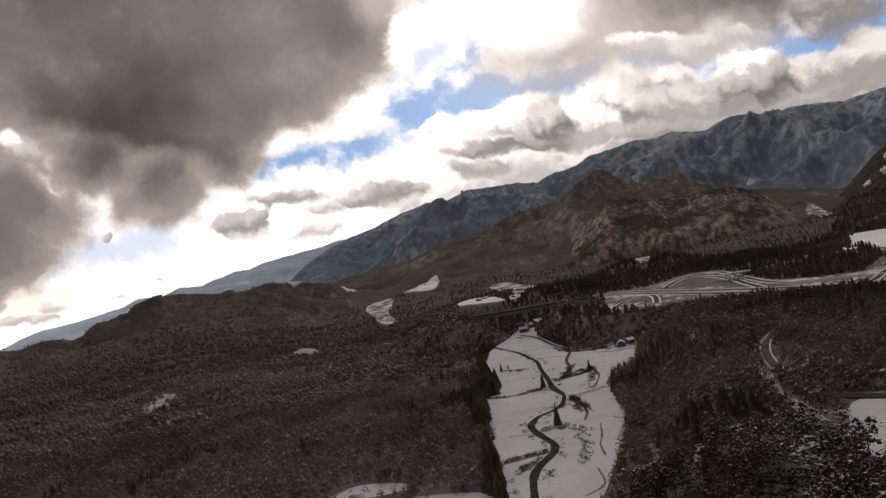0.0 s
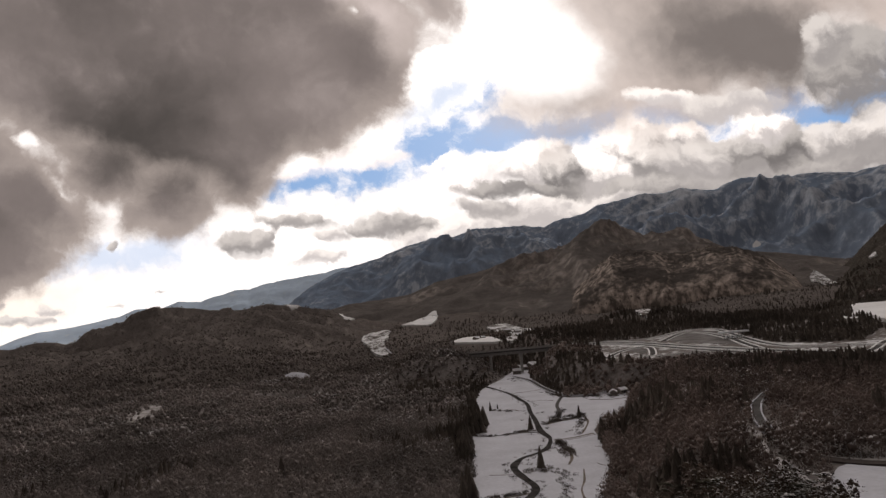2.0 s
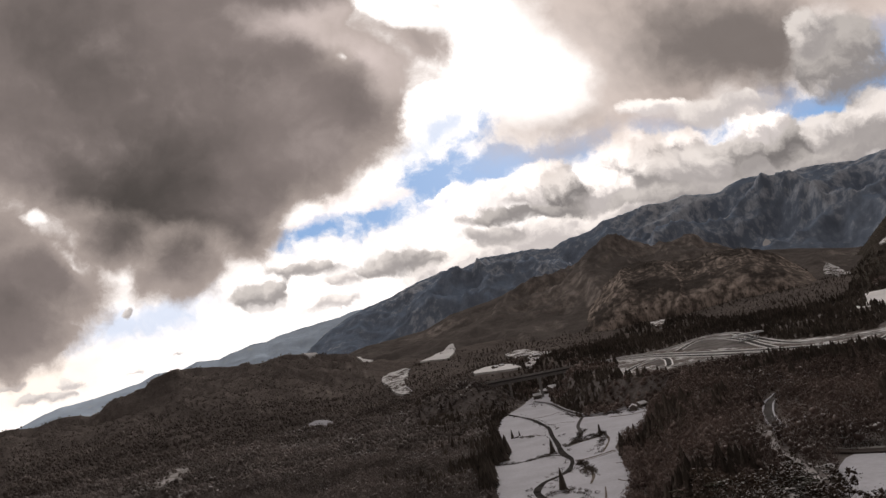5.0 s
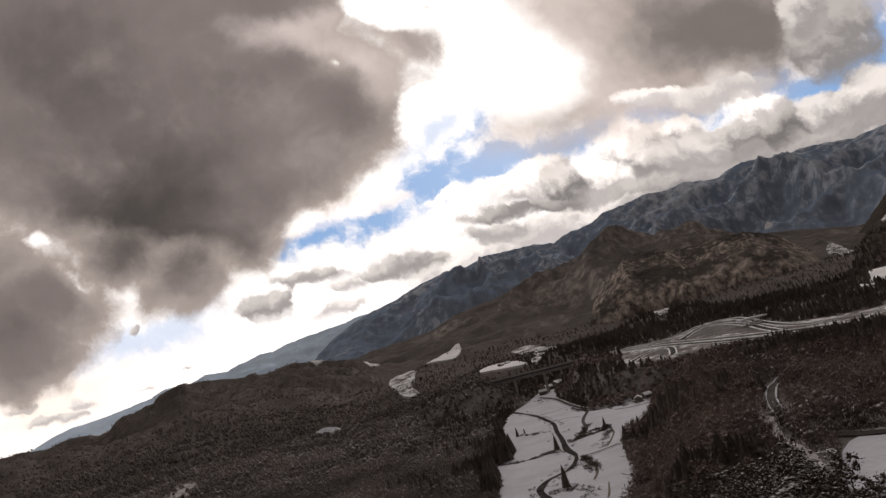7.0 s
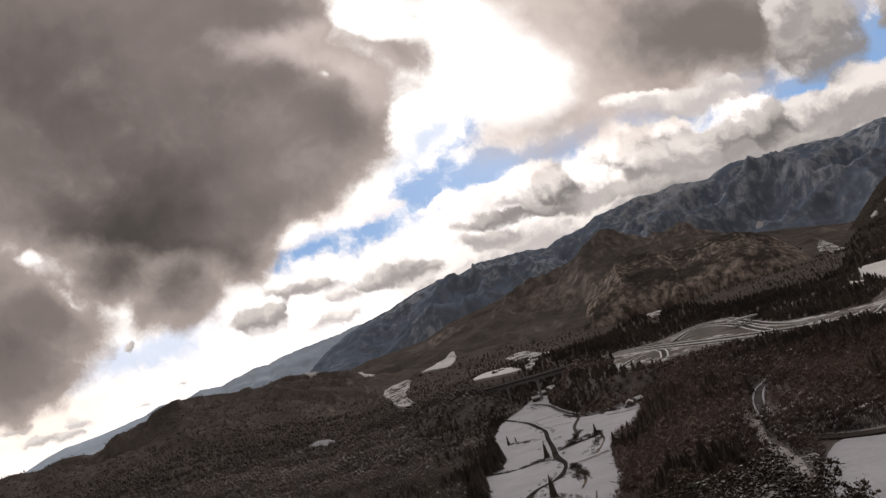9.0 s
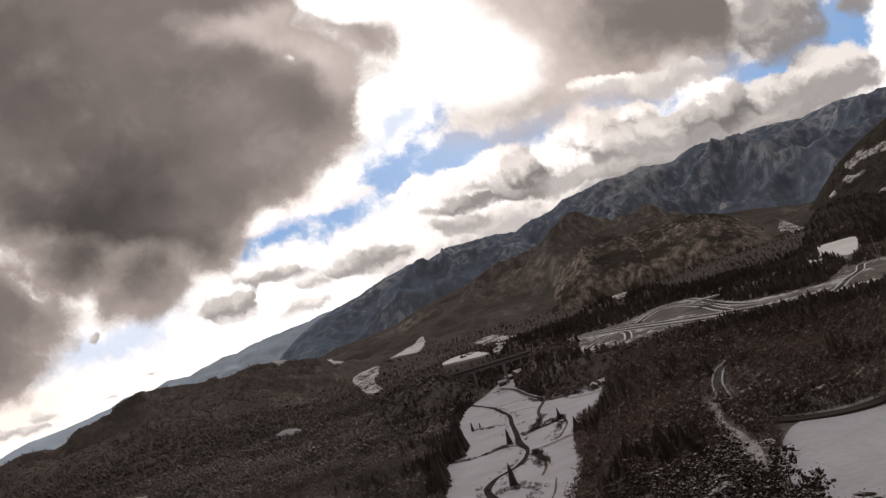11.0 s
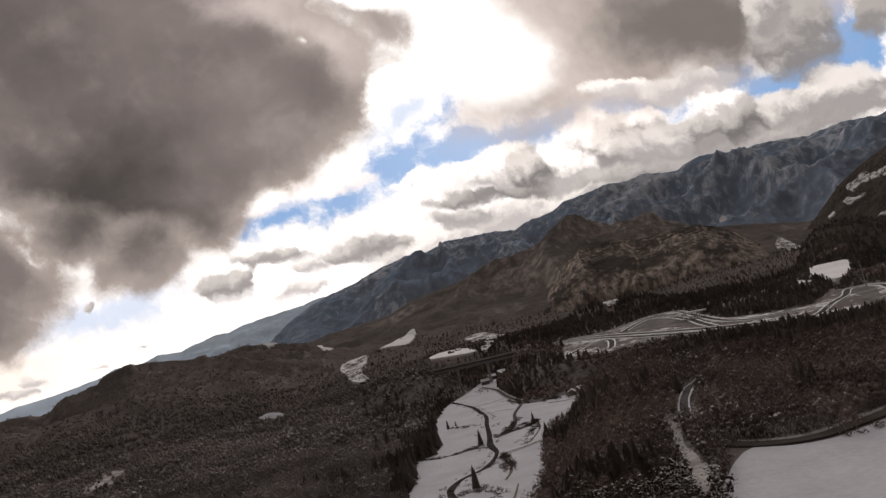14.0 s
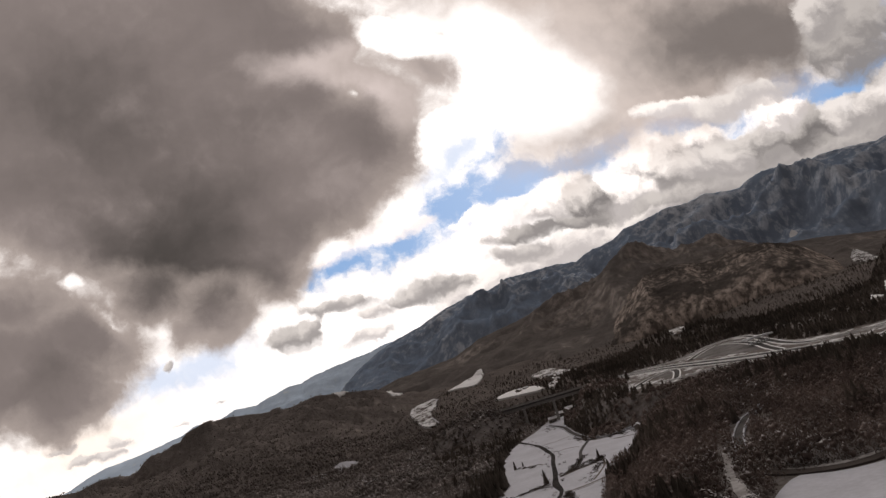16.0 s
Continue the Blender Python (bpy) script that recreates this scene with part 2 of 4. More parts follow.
CUMULI_SMALL = [(-0.088, 0.072, 0.042, 0.013, 7, 1.5, 1), (-0.002, 0.077, 0.041, 0.01, 24, 1.5, 1.1), (-0.169, 0.053, 0.068, 0.017, 27, 1.5, 1.1),
    (-0.061, -0.023, 0.069, 0.02, 11, 0.72, 0.3), (-0.095, -0.036, 0.042, 0.014, 9, 0.7, 0.36), (-0.205, -0.04, 0.058, 0.011, 2, 0.7, 0.36),
    (-0.265, -0.085, 0.039, 0.019, 14, 0.6, 0.3), (-0.243, -0.067, 0.025, 0.012, 29, 0.7, 0.36), (-0.146, -0.056, 0.027, 0.008, 9, 0.9, 0.55),
    (-0.16, -0.093, 0.053, 0.009, 21, 0.95, 0.6)]
CUMULI_LOW = [(-0.462, -0.121, 0.013, 0.009, 29, 0.7, 0.42), (-0.384, -0.179, 0.012, 0.005, 9, 0.8, 0.55),
    (-0.593, -0.262, 0.034, 0.008, 14, 0.75, 0.5), (-0.55, -0.25, 0.027, 0.006, 14, 0.8, 0.55), (-0.535, -0.233, 0.019, 0.007, 9, 0.85, 0.6),
    (-0.626, -0.244, 0.022, 0.006, 14, 0.85, 0.6), (-0.451, -0.208, 0.012, 0.003, 9, 0.9, 0.6), (0.338, 0.226, 0.081, 0.014, 5, 1.05, 0.66),
    (0.416, 0.235, 0.072, 0.022, 9, 0.8, 0.55), (0.578, 0.312, 0.071, 0.066, -1, 0.47, 0.25), (0.534, 0.35, 0.037, 0.036, 19, 0.7, 0.33),
    (0.708, 0.354, 0.031, 0.042, -1, 0.42, 0.28)]
GLOWS = [(0.092, 0.289, 0.356, 0.22, -1), (0.091, 0.272, 0.195, 0.127, -1), (-0.593, -0.241, 0.169, 0.051, 21)]
sky()
sun = new("sun", bpy.data.lights.new("sun", "SUN"))
sun.data.energy, sun.data.angle, sun.data.color = 0.55, radians(14), (1.0, 0.93, 0.86)
ax, el = radians(SUN_AZ), radians(SUN_EL)
sun.matrix_world = look((0, 0, 900), (-math.sin(ax) * math.cos(el) * 100, -math.cos(ax) * math.cos(el) * 100, 900 - math.sin(el) * 100))

# ---- materials ----
def material(name):
    mat = bpy.data.materials.new(name)
    mat.use_nodes = True
    nt = mat.node_tree
    return mat, nt, nt.nodes["Principled BSDF"]


def node(nt, kind, **values):
    n = nt.nodes.new(kind)
    for key, v in values.items():
        s = n.inputs[key.replace("_", " ")] if key != "Fac" else n.inputs["Fac"]
        if isinstance(v, bpy.types.NodeSocket):
            nt.links.new(v, s)
        else:
            s.default_value = v
    return n


def noise_of(nt, scale, detail=5, rough=0.55, vec=None):
    n = node(nt, "ShaderNodeTexNoise", Scale=scale, Detail=detail, Roughness=rough)
    nt.links.new(vec or nt.nodes.new("ShaderNodeNewGeometry").outputs["Position"], n.inputs["Vector"])
    return n.outputs["Fac"]


def ramp(nt, fac, *stops):
    n = nt.nodes.new("ShaderNodeValToRGB")
    el = n.color_ramp.elements
    while len(el) < len(stops):
        el.new(0.5)
    for e, (pos, col) in zip(el, stops):
        e.position, e.color = pos, (*col, 1) if len(col) == 3 else col
    nt.links.new(fac, n.inputs[0])
    return n.outputs[0]


def blend(nt, fac, a, b):
    n = nt.nodes.new("ShaderNodeMix")
    n.data_type = "RGBA"
    for i, v in ((0, fac), (6, a), (7, b)):
        if isinstance(v, bpy.types.NodeSocket):
            nt.links.new(v, n.inputs[i])
        else:
            n.inputs[i].default_value = v if i == 0 else (*v, 1)
    return n.outputs[2]


def calc(nt, op, a, b=0.0, clamp=False):
    n = nt.nodes.new("ShaderNodeMath")
    n.operation, n.use_clamp = op, clamp
    for i, v in enumerate((a, b)):
        if isinstance(v, bpy.types.NodeSocket):
            nt.links.new(v, n.inputs[i])
        else:
            n.inputs[i].default_value = v
    return n.outputs[0]


def bump(nt, bsdf, height, strength, distance):
    n = node(nt, "ShaderNodeBump", Strength=strength, Distance=distance)
    nt.links.new(height, n.inputs["Height"])
    nt.links.new(n.outputs[0], bsdf.inputs["Normal"])


def surface(name, low, high, scale, rough=0.9, fine=None, strength=0.4, distance=0.3):
    """A rough surface that varies between two colours at two scales."""
    mat, nt, bsdf = material(name)
    a, b = noise_of(nt, scale, 6), noise_of(nt, fine or scale * 9, 5)
    f = calc(nt, "ADD", calc(nt, "MULTIPLY", a, 0.6), calc(nt, "MULTIPLY", b, 0.4))
    nt.links.new(ramp(nt, f, (0.36, low), (0.64, high)), bsdf.inputs["Base Color"])
    bsdf.inputs["Roughness"].default_value = rough
    bsdf.inputs["Specular IOR Level"].default_value = 0.0
    bump(nt, bsdf, f, strength, distance)
    return mat


def forest_surface(name, woods, rock, snow, snow_from, scale, rise=0.0, streak=0.0, contrast=0.5, relief_depth=16.0):
    """Wooded mountain flanks: woods, bare rock on the steep parts, snow in patches."""
    mat, nt, bsdf = material(name)
    geo = nt.nodes.new("ShaderNodeNewGeometry")
    pos = geo.outputs["Position"]
    big, mid, small = noise_of(nt, scale, 8, 0.6, pos), noise_of(nt, scale * 6, 8, 0.65, pos), noise_of(nt, scale * 40, 6, 0.7, pos)
    tree = calc(nt, "ADD", calc(nt, "MULTIPLY", mid, 0.65), calc(nt, "MULTIPLY", small, 0.35))
    dark = tuple(v * contrast for v in woods)
    col = ramp(nt, tree, (0.36, dark), (0.64, woods))
    # stands of conifers among the bare woods
    stand = node(nt, "ShaderNodeMapRange", Value=calc(nt, "ADD", calc(nt, "MULTIPLY", noise_of(nt, scale * 2.3, 5, 0.6, pos), 0.75), calc(nt, "MULTIPLY", small, 0.25)))
    stand.inputs[1].default_value, stand.inputs[2].default_value = 0.50, 0.60
    col = blend(nt, calc(nt, "MULTIPLY", stand.outputs[0], 0.6), col, tuple(v * (contrast - 0.1) for v in woods))
    # gullies and ribs run down the slope
    mp = nt.nodes.new("ShaderNodeMapping")
    nt.links.new(pos, mp.inputs[0])
    mp.inputs[3].default_value = (1, 1, 0.16)
    ribs = noise_of(nt, scale * 9, 7, 0.65, mp.outputs[0])
    steep = node(nt, "ShaderNodeSeparateXYZ", Vector=geo.outputs["Normal"]).outputs[2]
    bare = calc(nt, "ADD", calc(nt, "SUBTRACT", 0.93, steep), calc(nt, "MULTIPLY", calc(nt, "SUBTRACT", big, 0.5), 1.0))
    bare_f = node(nt, "ShaderNodeMapRange", Value=bare)
    bare_f.inputs[1].default_value, bare_f.inputs[2].default_value = 0.02, 0.22
    rock_c = ramp(nt, ribs, (0.41, tuple(v * (contrast - 0.05) for v in rock)), (0.52, rock), (0.66, tuple(min(1, v * (2.2 - contrast)) for v in rock)))
    col = blend(nt, calc(nt, "MULTIPLY", bare_f.outputs[0], streak), col, rock_c)
    s = calc(nt, "ADD", calc(nt, "MULTIPLY", ribs, 0.55), calc(nt, "MULTIPLY", big, 0.45))
    height = node(nt, "ShaderNodeSeparateXYZ", Vector=pos).outputs[2]
    s = calc(nt, "ADD", s, calc(nt, "MULTIPLY", height, rise))
    snow_f = node(nt, "ShaderNodeMapRange", Value=s)
    snow_f.inputs[1].default_value, snow_f.inputs[2].default_value = snow_from, snow_from + 0.12
    col = blend(nt, calc(nt, "MULTIPLY", snow_f.outputs[0], calc(nt, "ADD", 0.25, calc(nt, "MULTIPLY", small, 1.0))), col, snow)
    nt.links.new(col, bsdf.inputs["Base Color"])
    bsdf.inputs["Roughness"].default_value = 0.95
    bsdf.inputs["Specular IOR Level"].default_value = 0.0
    bump(nt, bsdf, calc(nt, "ADD", tree, calc(nt, "MULTIPLY", ribs, 1.2)), 0.8, relief_depth)
    return mat


def patchy_snow(name, ground, snow, scale, bare=0.0):
    """Snow lying in broken patches between hedges, yards and bare earth."""
    mat, nt, bsdf = material(name)
    f = calc(nt, "ADD", calc(nt, "MULTIPLY", noise_of(nt, scale, 6, 0.6), 0.55), calc(nt, "MULTIPLY", noise_of(nt, scale * 5, 5, 0.6), 0.45))
    nt.links.new(ramp(nt, f, (0.47 + bare, ground), (0.51 + bare, tuple(v * 0.75 for v in snow)), (0.62 + bare, snow)), bsdf.inputs["Base Color"])
    bsdf.inputs["Roughness"].default_value = 0.8
    bsdf.inputs["Specular IOR Level"].default_value = 0.0
    bump(nt, bsdf, f, 0.3, 0.5)
    return mat


# Greyed: the cloud shade on the valley snow is in its colour.
SNOW = surface("snow", (0.45, 0.45, 0.485), (0.585, 0.587, 0.632), 0.035, 0.6, 0.6, 0.25, 0.4)
# Sunlight on the far clearings, put into the snow's colour; road banks share it.
BRIGHT_SNOW = surface("bright_snow", (0.74, 0.73, 0.73), (0.88, 0.87, 0.87), 0.02, 0.7, 0.2, 0.25, 0.4)
SLUSH = surface("thin_snow", (0.15, 0.13, 0.118), (0.56, 0.54, 0.535), 0.05, 0.8, 0.5, 0.25, 0.3)
FLOOR = surface("forest_floor", (0.075, 0.058, 0.049), (0.27, 0.248, 0.24), 0.05, 0.95, 0.35, 0.4, 0.4)
VERGE_SNOW = patchy_snow("verge_snow", (0.17, 0.15, 0.14), (0.78, 0.775, 0.78), 0.035, 0.03)
# Its white holds the far clearings' sunlight as well.
BROKEN_SNOW = patchy_snow("broken_snow", (0.11, 0.09, 0.08), (0.86, 0.855, 0.86), 0.045)
GRAVEL = surface("wet_gravel", (0.10, 0.092, 0.088), (0.26, 0.245, 0.24), 0.06, 0.9, 0.8, 0.3, 0.1)
ASPHALT = surface("asphalt", (0.065, 0.061, 0.06), (0.125, 0.118, 0.115), 0.08, 0.8, 1.2, 0.1, 0.02)
WET_ASPHALT = surface("wet_asphalt", (0.06, 0.05, 0.046), (0.10, 0.087, 0.08), 0.08, 0.5, 1.2, 0.1, 0.02)
WET_STONE = surface("river_stones", (0.012, 0.011, 0.011), (0.085, 0.078, 0.075), 0.22, 0.5, 1.2, 0.7, 0.4)
CONCRETE = surface("concrete", (0.26, 0.25, 0.24), (0.38, 0.37, 0.36), 0.3, 0.85, 3.0, 0.1, 0.02)
WOODED = forest_surface("wooded_slope", (0.178, 0.153, 0.141), (0.235, 0.204, 0.187), (0.42, 0.41, 0.41), 0.64, 0.004, 0.0, 0.5, 0.62, 9.0)
# The wooded slope, darkened in its colour for the east mountain and knoll.
DARK_WOODED = forest_surface("dark_wooded_slope", (0.098, 0.085, 0.073), (0.2, 0.17, 0.15), (0.42, 0.41, 0.41), 0.66, 0.005, 0.0, 0.12, 0.55, 10.0)
ROCKY = forest_surface("rocky_slope", (0.172, 0.152, 0.142), (0.315, 0.276, 0.252), (0.50, 0.49, 0.49), 0.64, 0.0034, 0.0, 0.75, 0.6, 5.0)
# Blue distance haze is mixed into these woods and rock colours.
HAZE_BLUE = forest_surface("hazy_slope", (0.255, 0.32, 0.42), (0.30, 0.345, 0.42), (0.66, 0.69, 0.74), 0.63, 0.0026, 0.00022, 0.5, 0.74, 4.0)
CLIFF = forest_surface("cliff_slope", (0.125, 0.108, 0.098), (0.36, 0.302, 0.265), (0.5, 0.49, 0.49), 0.66, 0.006, 0.0, 0.95, 0.42, 3.0)
# The horizon's pale haze is put into this base colour too.
HAZE_PALE = forest_surface("far_hazy_slope", (0.70, 0.84, 1.0), (0.72, 0.85, 1.0), (0.9, 0.93, 0.97), 0.6, 0.002, 0.0, 0.3, 0.95, 3.0)
# ---- the lie of the land: metres, z = 0 on the valley floor, y up the valley ----
def vnoise(x, y, seed=0):
    """Smooth value noise on arrays, -1 to 1."""
    xi, yi = np.floor(x).astype(np.int64), np.floor(y).astype(np.int64)
    fx, fy = x - xi, y - yi
    fx, fy = fx * fx * (3 - 2 * fx), fy * fy * (3 - 2 * fy)

    def cell(a, b):
        n = (a * 374761393 + b * 668265263 + seed * 1442695041) & 0x7FFFFFFF
        n = ((n ^ (n >> 13)) * 1274126177) & 0x7FFFFFFF
        return ((n ^ (n >> 16)) & 0xFFFF) / 32767.5 - 1

    a, b = cell(xi, yi), cell(xi + 1, yi)
    c, d = cell(xi, yi + 1), cell(xi + 1, yi + 1)
    return (a * (1 - fx) + b * fx) * (1 - fy) + (c * (1 - fx) + d * fx) * fy


def fbm(x, y, octaves=5, seed=0, ridged=False):
    total, amp, norm = 0, 1.0, 0
    for k in range(octaves):
        n = vnoise(x * 2 ** k + 17.3 * k, y * 2 ** k - 9.1 * k, seed + k)
        if ridged:
            n = 1 - 2 * np.abs(n)
        total, norm, amp = total + n * amp, norm + amp, amp * 0.5
    return total / norm


def smooth(a, b, v):
    t = np.clip((v - a) / (b - a), 0, 1)
    return t * t * (3 - 2 * t)


# the valley floor: its edges as (x, y) from near to far
VALLEY_LEFT = [(-12, 120), (-5, 190), (-4, 235), (-3, 270), (-3, 335), (0, 370), (-2, 410), (8, 420), (12, 440),
               (12, 500), (11, 570), (22, 660), (34, 700), (48, 740), (60, 790), (78, 850)]
VALLEY_RIGHT = [(8, 120), (16, 182), (29, 220), (43, 256), (51, 282), (60, 320), (64, 345), (73, 400), (86, 428),
                (106, 455), (136, 545), (132, 562), (101, 545), (80, 560), (75, 620), (76, 690), (92, 850)]

# the foot of the wooded bank on the valley's east side
VALLEY_EAST = [(8, 120), (16, 182), (29, 220), (43, 256), (51, 282), (60, 320), (64, 345), (73, 400), (86, 428), (106, 455), (134, 535), (136, 553),
               (118, 575), (100, 600), (88, 630), (82, 665), (92, 850)]


def floor_height(y):
    return 0.02 * np.maximum(y - 450, 0)


def edge(line, y):
    p = np.array(line, float)
    return np.interp(y, p[:, 1], p[:, 0])


# terraces cut into the slopes, tilted to suit the camera's view: x, y, z at the middle, rise per metre away from the
# origin, reach
TERRACES = [(250, 680, 28.3, 0.06, 150), (330, 545, 24.0, 0.06, 120), (190, 715, 30.4, 0.06, 95), (-20, 815, 34.5, 0.05, 60),
            (150, 172, 14.0, 0.0, 88), (-60, 215, 0.5, 0.0, 55), (-330, 1160, 6.0, 0.10, 130), (-160, 1480, 46.0, 0.10, 110),
            (125, 1390, 44.0, 0.10, 150), (40, 1330, 38.0, 0.08, 110), (560, 900, 42.0, 0.10, 120), (330, 1130, 64.0, 0.15, 90)]


def land(x, y):
    """The ground's height at plan places."""
    x, y = np.asarray(x, float), np.asarray(y, float)
    d, az = np.hypot(x, y), np.degrees(np.arctan2(x, y))
    far = np.interp(d, [0, 500, 800, 1200, 1500, 2000, 2700, 3600, 5200], [2, 2, 5, 8, 40, 92, 120, 90, 60])
    west = smooth(-11, -17, az) * smooth(-62, -52, az)
    far = far + west * (np.interp(d, [0, 1200, 2000, 2700, 3600, 5200], [2, 8, 22, 40, 50, 50]) - far) * smooth(1000, 1300, d)
    z = far + (5 + 9 * smooth(350, 900, d) * smooth(40, -80, x)) * fbm(x / 160, y / 160, 4, 3) + smooth(900, 2200, d) * 30 * fbm(x / 420, y / 420, 4, 9)
    # the wooded bench east of the valley, up to the motorway
    bench = np.interp(d, [0, 120, 260, 420, 600, 1000, 1500], [12, 13, 16, 20, 24, 46, 62]) + 2.5 * fbm(x / 60, y / 60, 4, 5)
    right = edge(VALLEY_EAST, y)
    bench_in = smooth(0, 34, x - right - 3) * (1 - smooth(1050, 1500, d))
    z = z + (np.maximum(bench, z) - z) * bench_in
    for tx, ty, tz, rise, reach in TERRACES:
        r = np.hypot(x - tx, y - ty) / reach
        w = np.exp(-r ** 4)
        z = z + (tz + rise * (d - math.hypot(tx, ty)) - z) * w
    # the valley floor cut into it, with banks
    left = edge(VALLEY_LEFT, y)
    gap = np.maximum(left - x, x - right)
    flat = (1 - smooth(2, 26, gap)) * (1 - smooth(860, 1000, y))
    z = z + (floor_height(y) - z) * flat
    return z


# mountain crests shaped to the camera's view from the origin: azimuth, distance, height
LEFT_CREST = [(-62, 2600, 87), (-48, 2600, 92), (-40, 2600, 104), (-36.5, 2600, 118), (-34.5, 2600, 120), (-32.8, 2600, 114), (-31.1, 2600, 131),
    (-29.3, 2600, 123), (-27.6, 2600, 160), (-26, 2600, 178), (-24.3, 2600, 198), (-23, 2600, 212), (-21.4, 2600, 212), (-18.9, 2600, 193),
    (-16.7, 2600, 187), (-14.8, 2600, 201), (-13, 2600, 194), (-9.9, 2650, 168), (-6, 2700, 137), (-2, 2650, 87)]
ROCK_CREST = [(-12, 3200, 150), (-9.9, 3200, 205), (-7.8, 3200, 232), (-5.3, 3200, 240), (-2.8, 3200, 251), (-0.5, 3200, 300), (3.1, 3200, 326),
    (5.8, 3200, 367), (7.5, 3200, 391), (9, 3200, 399), (11.1, 3200, 419), (12.1, 3200, 459), (13.3, 3200, 494), (13.8, 3200, 499),
    (15.1, 3200, 475), (16.1, 3200, 442), (17.4, 3200, 413), (19.3, 3200, 426), (20.6, 3200, 413), (22.2, 3200, 369), (24, 3200, 307),
    (27, 3250, 280), (32, 3300, 220), (44, 3300, 200), (60, 3300, 150)]
DOME_CREST = [(9.5, 2300, 90), (11.5, 2300, 180), (13, 2300, 235), (14.5, 2300, 268), (16, 2300, 280), (17.5, 2300, 272), (19, 2300, 255),
    (20.2, 2300, 251), (21.2, 2300, 258), (22.2, 2300, 262), (23, 2300, 260), (24.1, 2300, 251), (25.3, 2300, 231), (26.3, 2300, 205),
    (27.3, 2300, 168), (28, 2300, 132), (28.6, 2300, 90), (29, 2300, 50)]
EAST_CREST = [(27, 2800, 60), (28.5, 2800, 105), (30.2, 2800, 149), (32.1, 2800, 216), (34, 2800, 301), (35.8, 2800, 359), (37.8, 2800, 399),
    (40.4, 2800, 443), (46, 2800, 500), (60, 2800, 480)]
KNOLL_CREST = [(28.6, 1500, 10), (29.8, 1500, 50), (31, 1500, 96), (32, 1500, 119), (33.2, 1500, 126), (34.7, 1500, 124), (36, 1500, 107),
    (36.9, 1500, 80), (37.4, 1500, 55), (37.7, 1500, 32), (38.5, 1500, 10)]
BLUE_CREST = [(-14, 4500, 250), (-12, 4500, 372), (-10.5, 4500, 449), (-9.1, 4500, 505), (-7, 4500, 558), (-4.9, 4500, 592), (-2.7, 4500, 663),
    (-0.5, 4500, 697), (1.5, 4500, 700), (3.2, 4500, 735), (5.2, 4500, 729), (7.7, 4500, 722), (9.4, 4500, 698), (10.2, 4500, 729),
    (11.8, 4500, 750), (12.8, 4500, 763), (14, 4500, 813), (15, 4500, 818), (16.5, 4500, 826), (18, 4500, 844), (19.4, 4500, 836), (20.9, 4500, 842),
    (22.1, 4500, 816), (23.4, 4500, 804), (24.5, 4500, 848), (25.3, 4500, 862), (26.3, 4500, 848), (27.4, 4500, 815), (28.2, 4500, 807),
    (29.3, 4500, 819), (30.3, 4500, 821), (31.5, 4500, 808), (32.9, 4500, 777), (34.1, 4500, 788), (35.6, 4500, 787), (42, 4500, 740),
    (60, 4400, 600)]
FAR_CREST = [(-60, 4850, 120), (-45, 4850, 122), (-40, 4850, 132), (-36, 4850, 160), (-33.6, 4850, 190), (-32.5, 4850, 229), (-31.1, 4850, 267),
    (-29.2, 4850, 284), (-27.3, 4850, 309), (-25.7, 4850, 332), (-24.4, 4850, 376), (-22.7, 4850, 376), (-21.4, 4850, 413), (-19.7, 4850, 402),
    (-18.3, 4850, 440), (-16.9, 4850, 468), (-15.9, 4850, 467), (-15, 4850, 497), (-13, 4850, 523), (-11.1, 4850, 541), (-9.6, 4850, 550),
    (-8.1, 4850, 578), (-5, 4850, 560)]
# crest, reach to the front, reach behind, roughness, seed, size of the spurs, height of the foot, profile
MOUNTAINS = {"left": (LEFT_CREST, 1500, 500, 0.5, 17, 260.0, 5.0, 1.0), "rock": (ROCK_CREST, 1300, 600, 0.36, 11, 330.0, 60.0, 0.95),
             "dome": (DOME_CREST, 380, 500, 0.3, 5, 130.0, 60.0, 0.5), "east": (EAST_CREST, 1000, 400, 0.3, 63, 300.0, 50.0, 1.0), "knoll": (KNOLL_CREST, 330, 400, 0.2, 41, 120.0, 30.0, 0.75),
             "blue": (BLUE_CREST, 1300, 300, 0.36, 21, 440.0, 60.0, 1.1), "far": (FAR_CREST, 750, 90, 0.12, 31, 500.0, 20.0, 1.1)}


def flank(key, az, d):
    """The height of a mountain at an azimuth and a distance."""
    crest, reach, back_reach, rough, seed, spur, foot, power = MOUNTAINS[key]
    c = np.array(crest, float)
    dist, top = np.interp(az, c[:, 0], c[:, 1]), np.interp(az, c[:, 0], c[:, 2])
    top = top + {"left": 6, "east": 8, "far": 6}.get(key, 4) * fbm(az / 2.2, az * 0 + seed, 3, seed)
    t = np.where(d < dist, (dist - d) / reach, (dist - d) / back_reach)
    away = np.abs(t)
    x, y = d * np.sin(np.radians(az)), d * np.cos(np.radians(az))
    # spurs and gullies; on the cliffs they run straight down
    if key == "dome":
        ribs = fbm(np.radians(az) * dist / spur + 0.15 * fbm(x / spur, y / spur, 3, seed + 1), d / (spur * 2.4), 6, seed, True)
    else:
        ribs = fbm(x / spur, y / spur, 6, seed, True)
    ease = smooth(0.0, 0.25, away)
    shape = np.clip(1 - away + rough * (ribs - 0.1) * ease * (1.15 - away), -0.2, 1.0)
    z = foot + (top - foot) * np.where(shape > 0, np.abs(shape) ** power, shape)
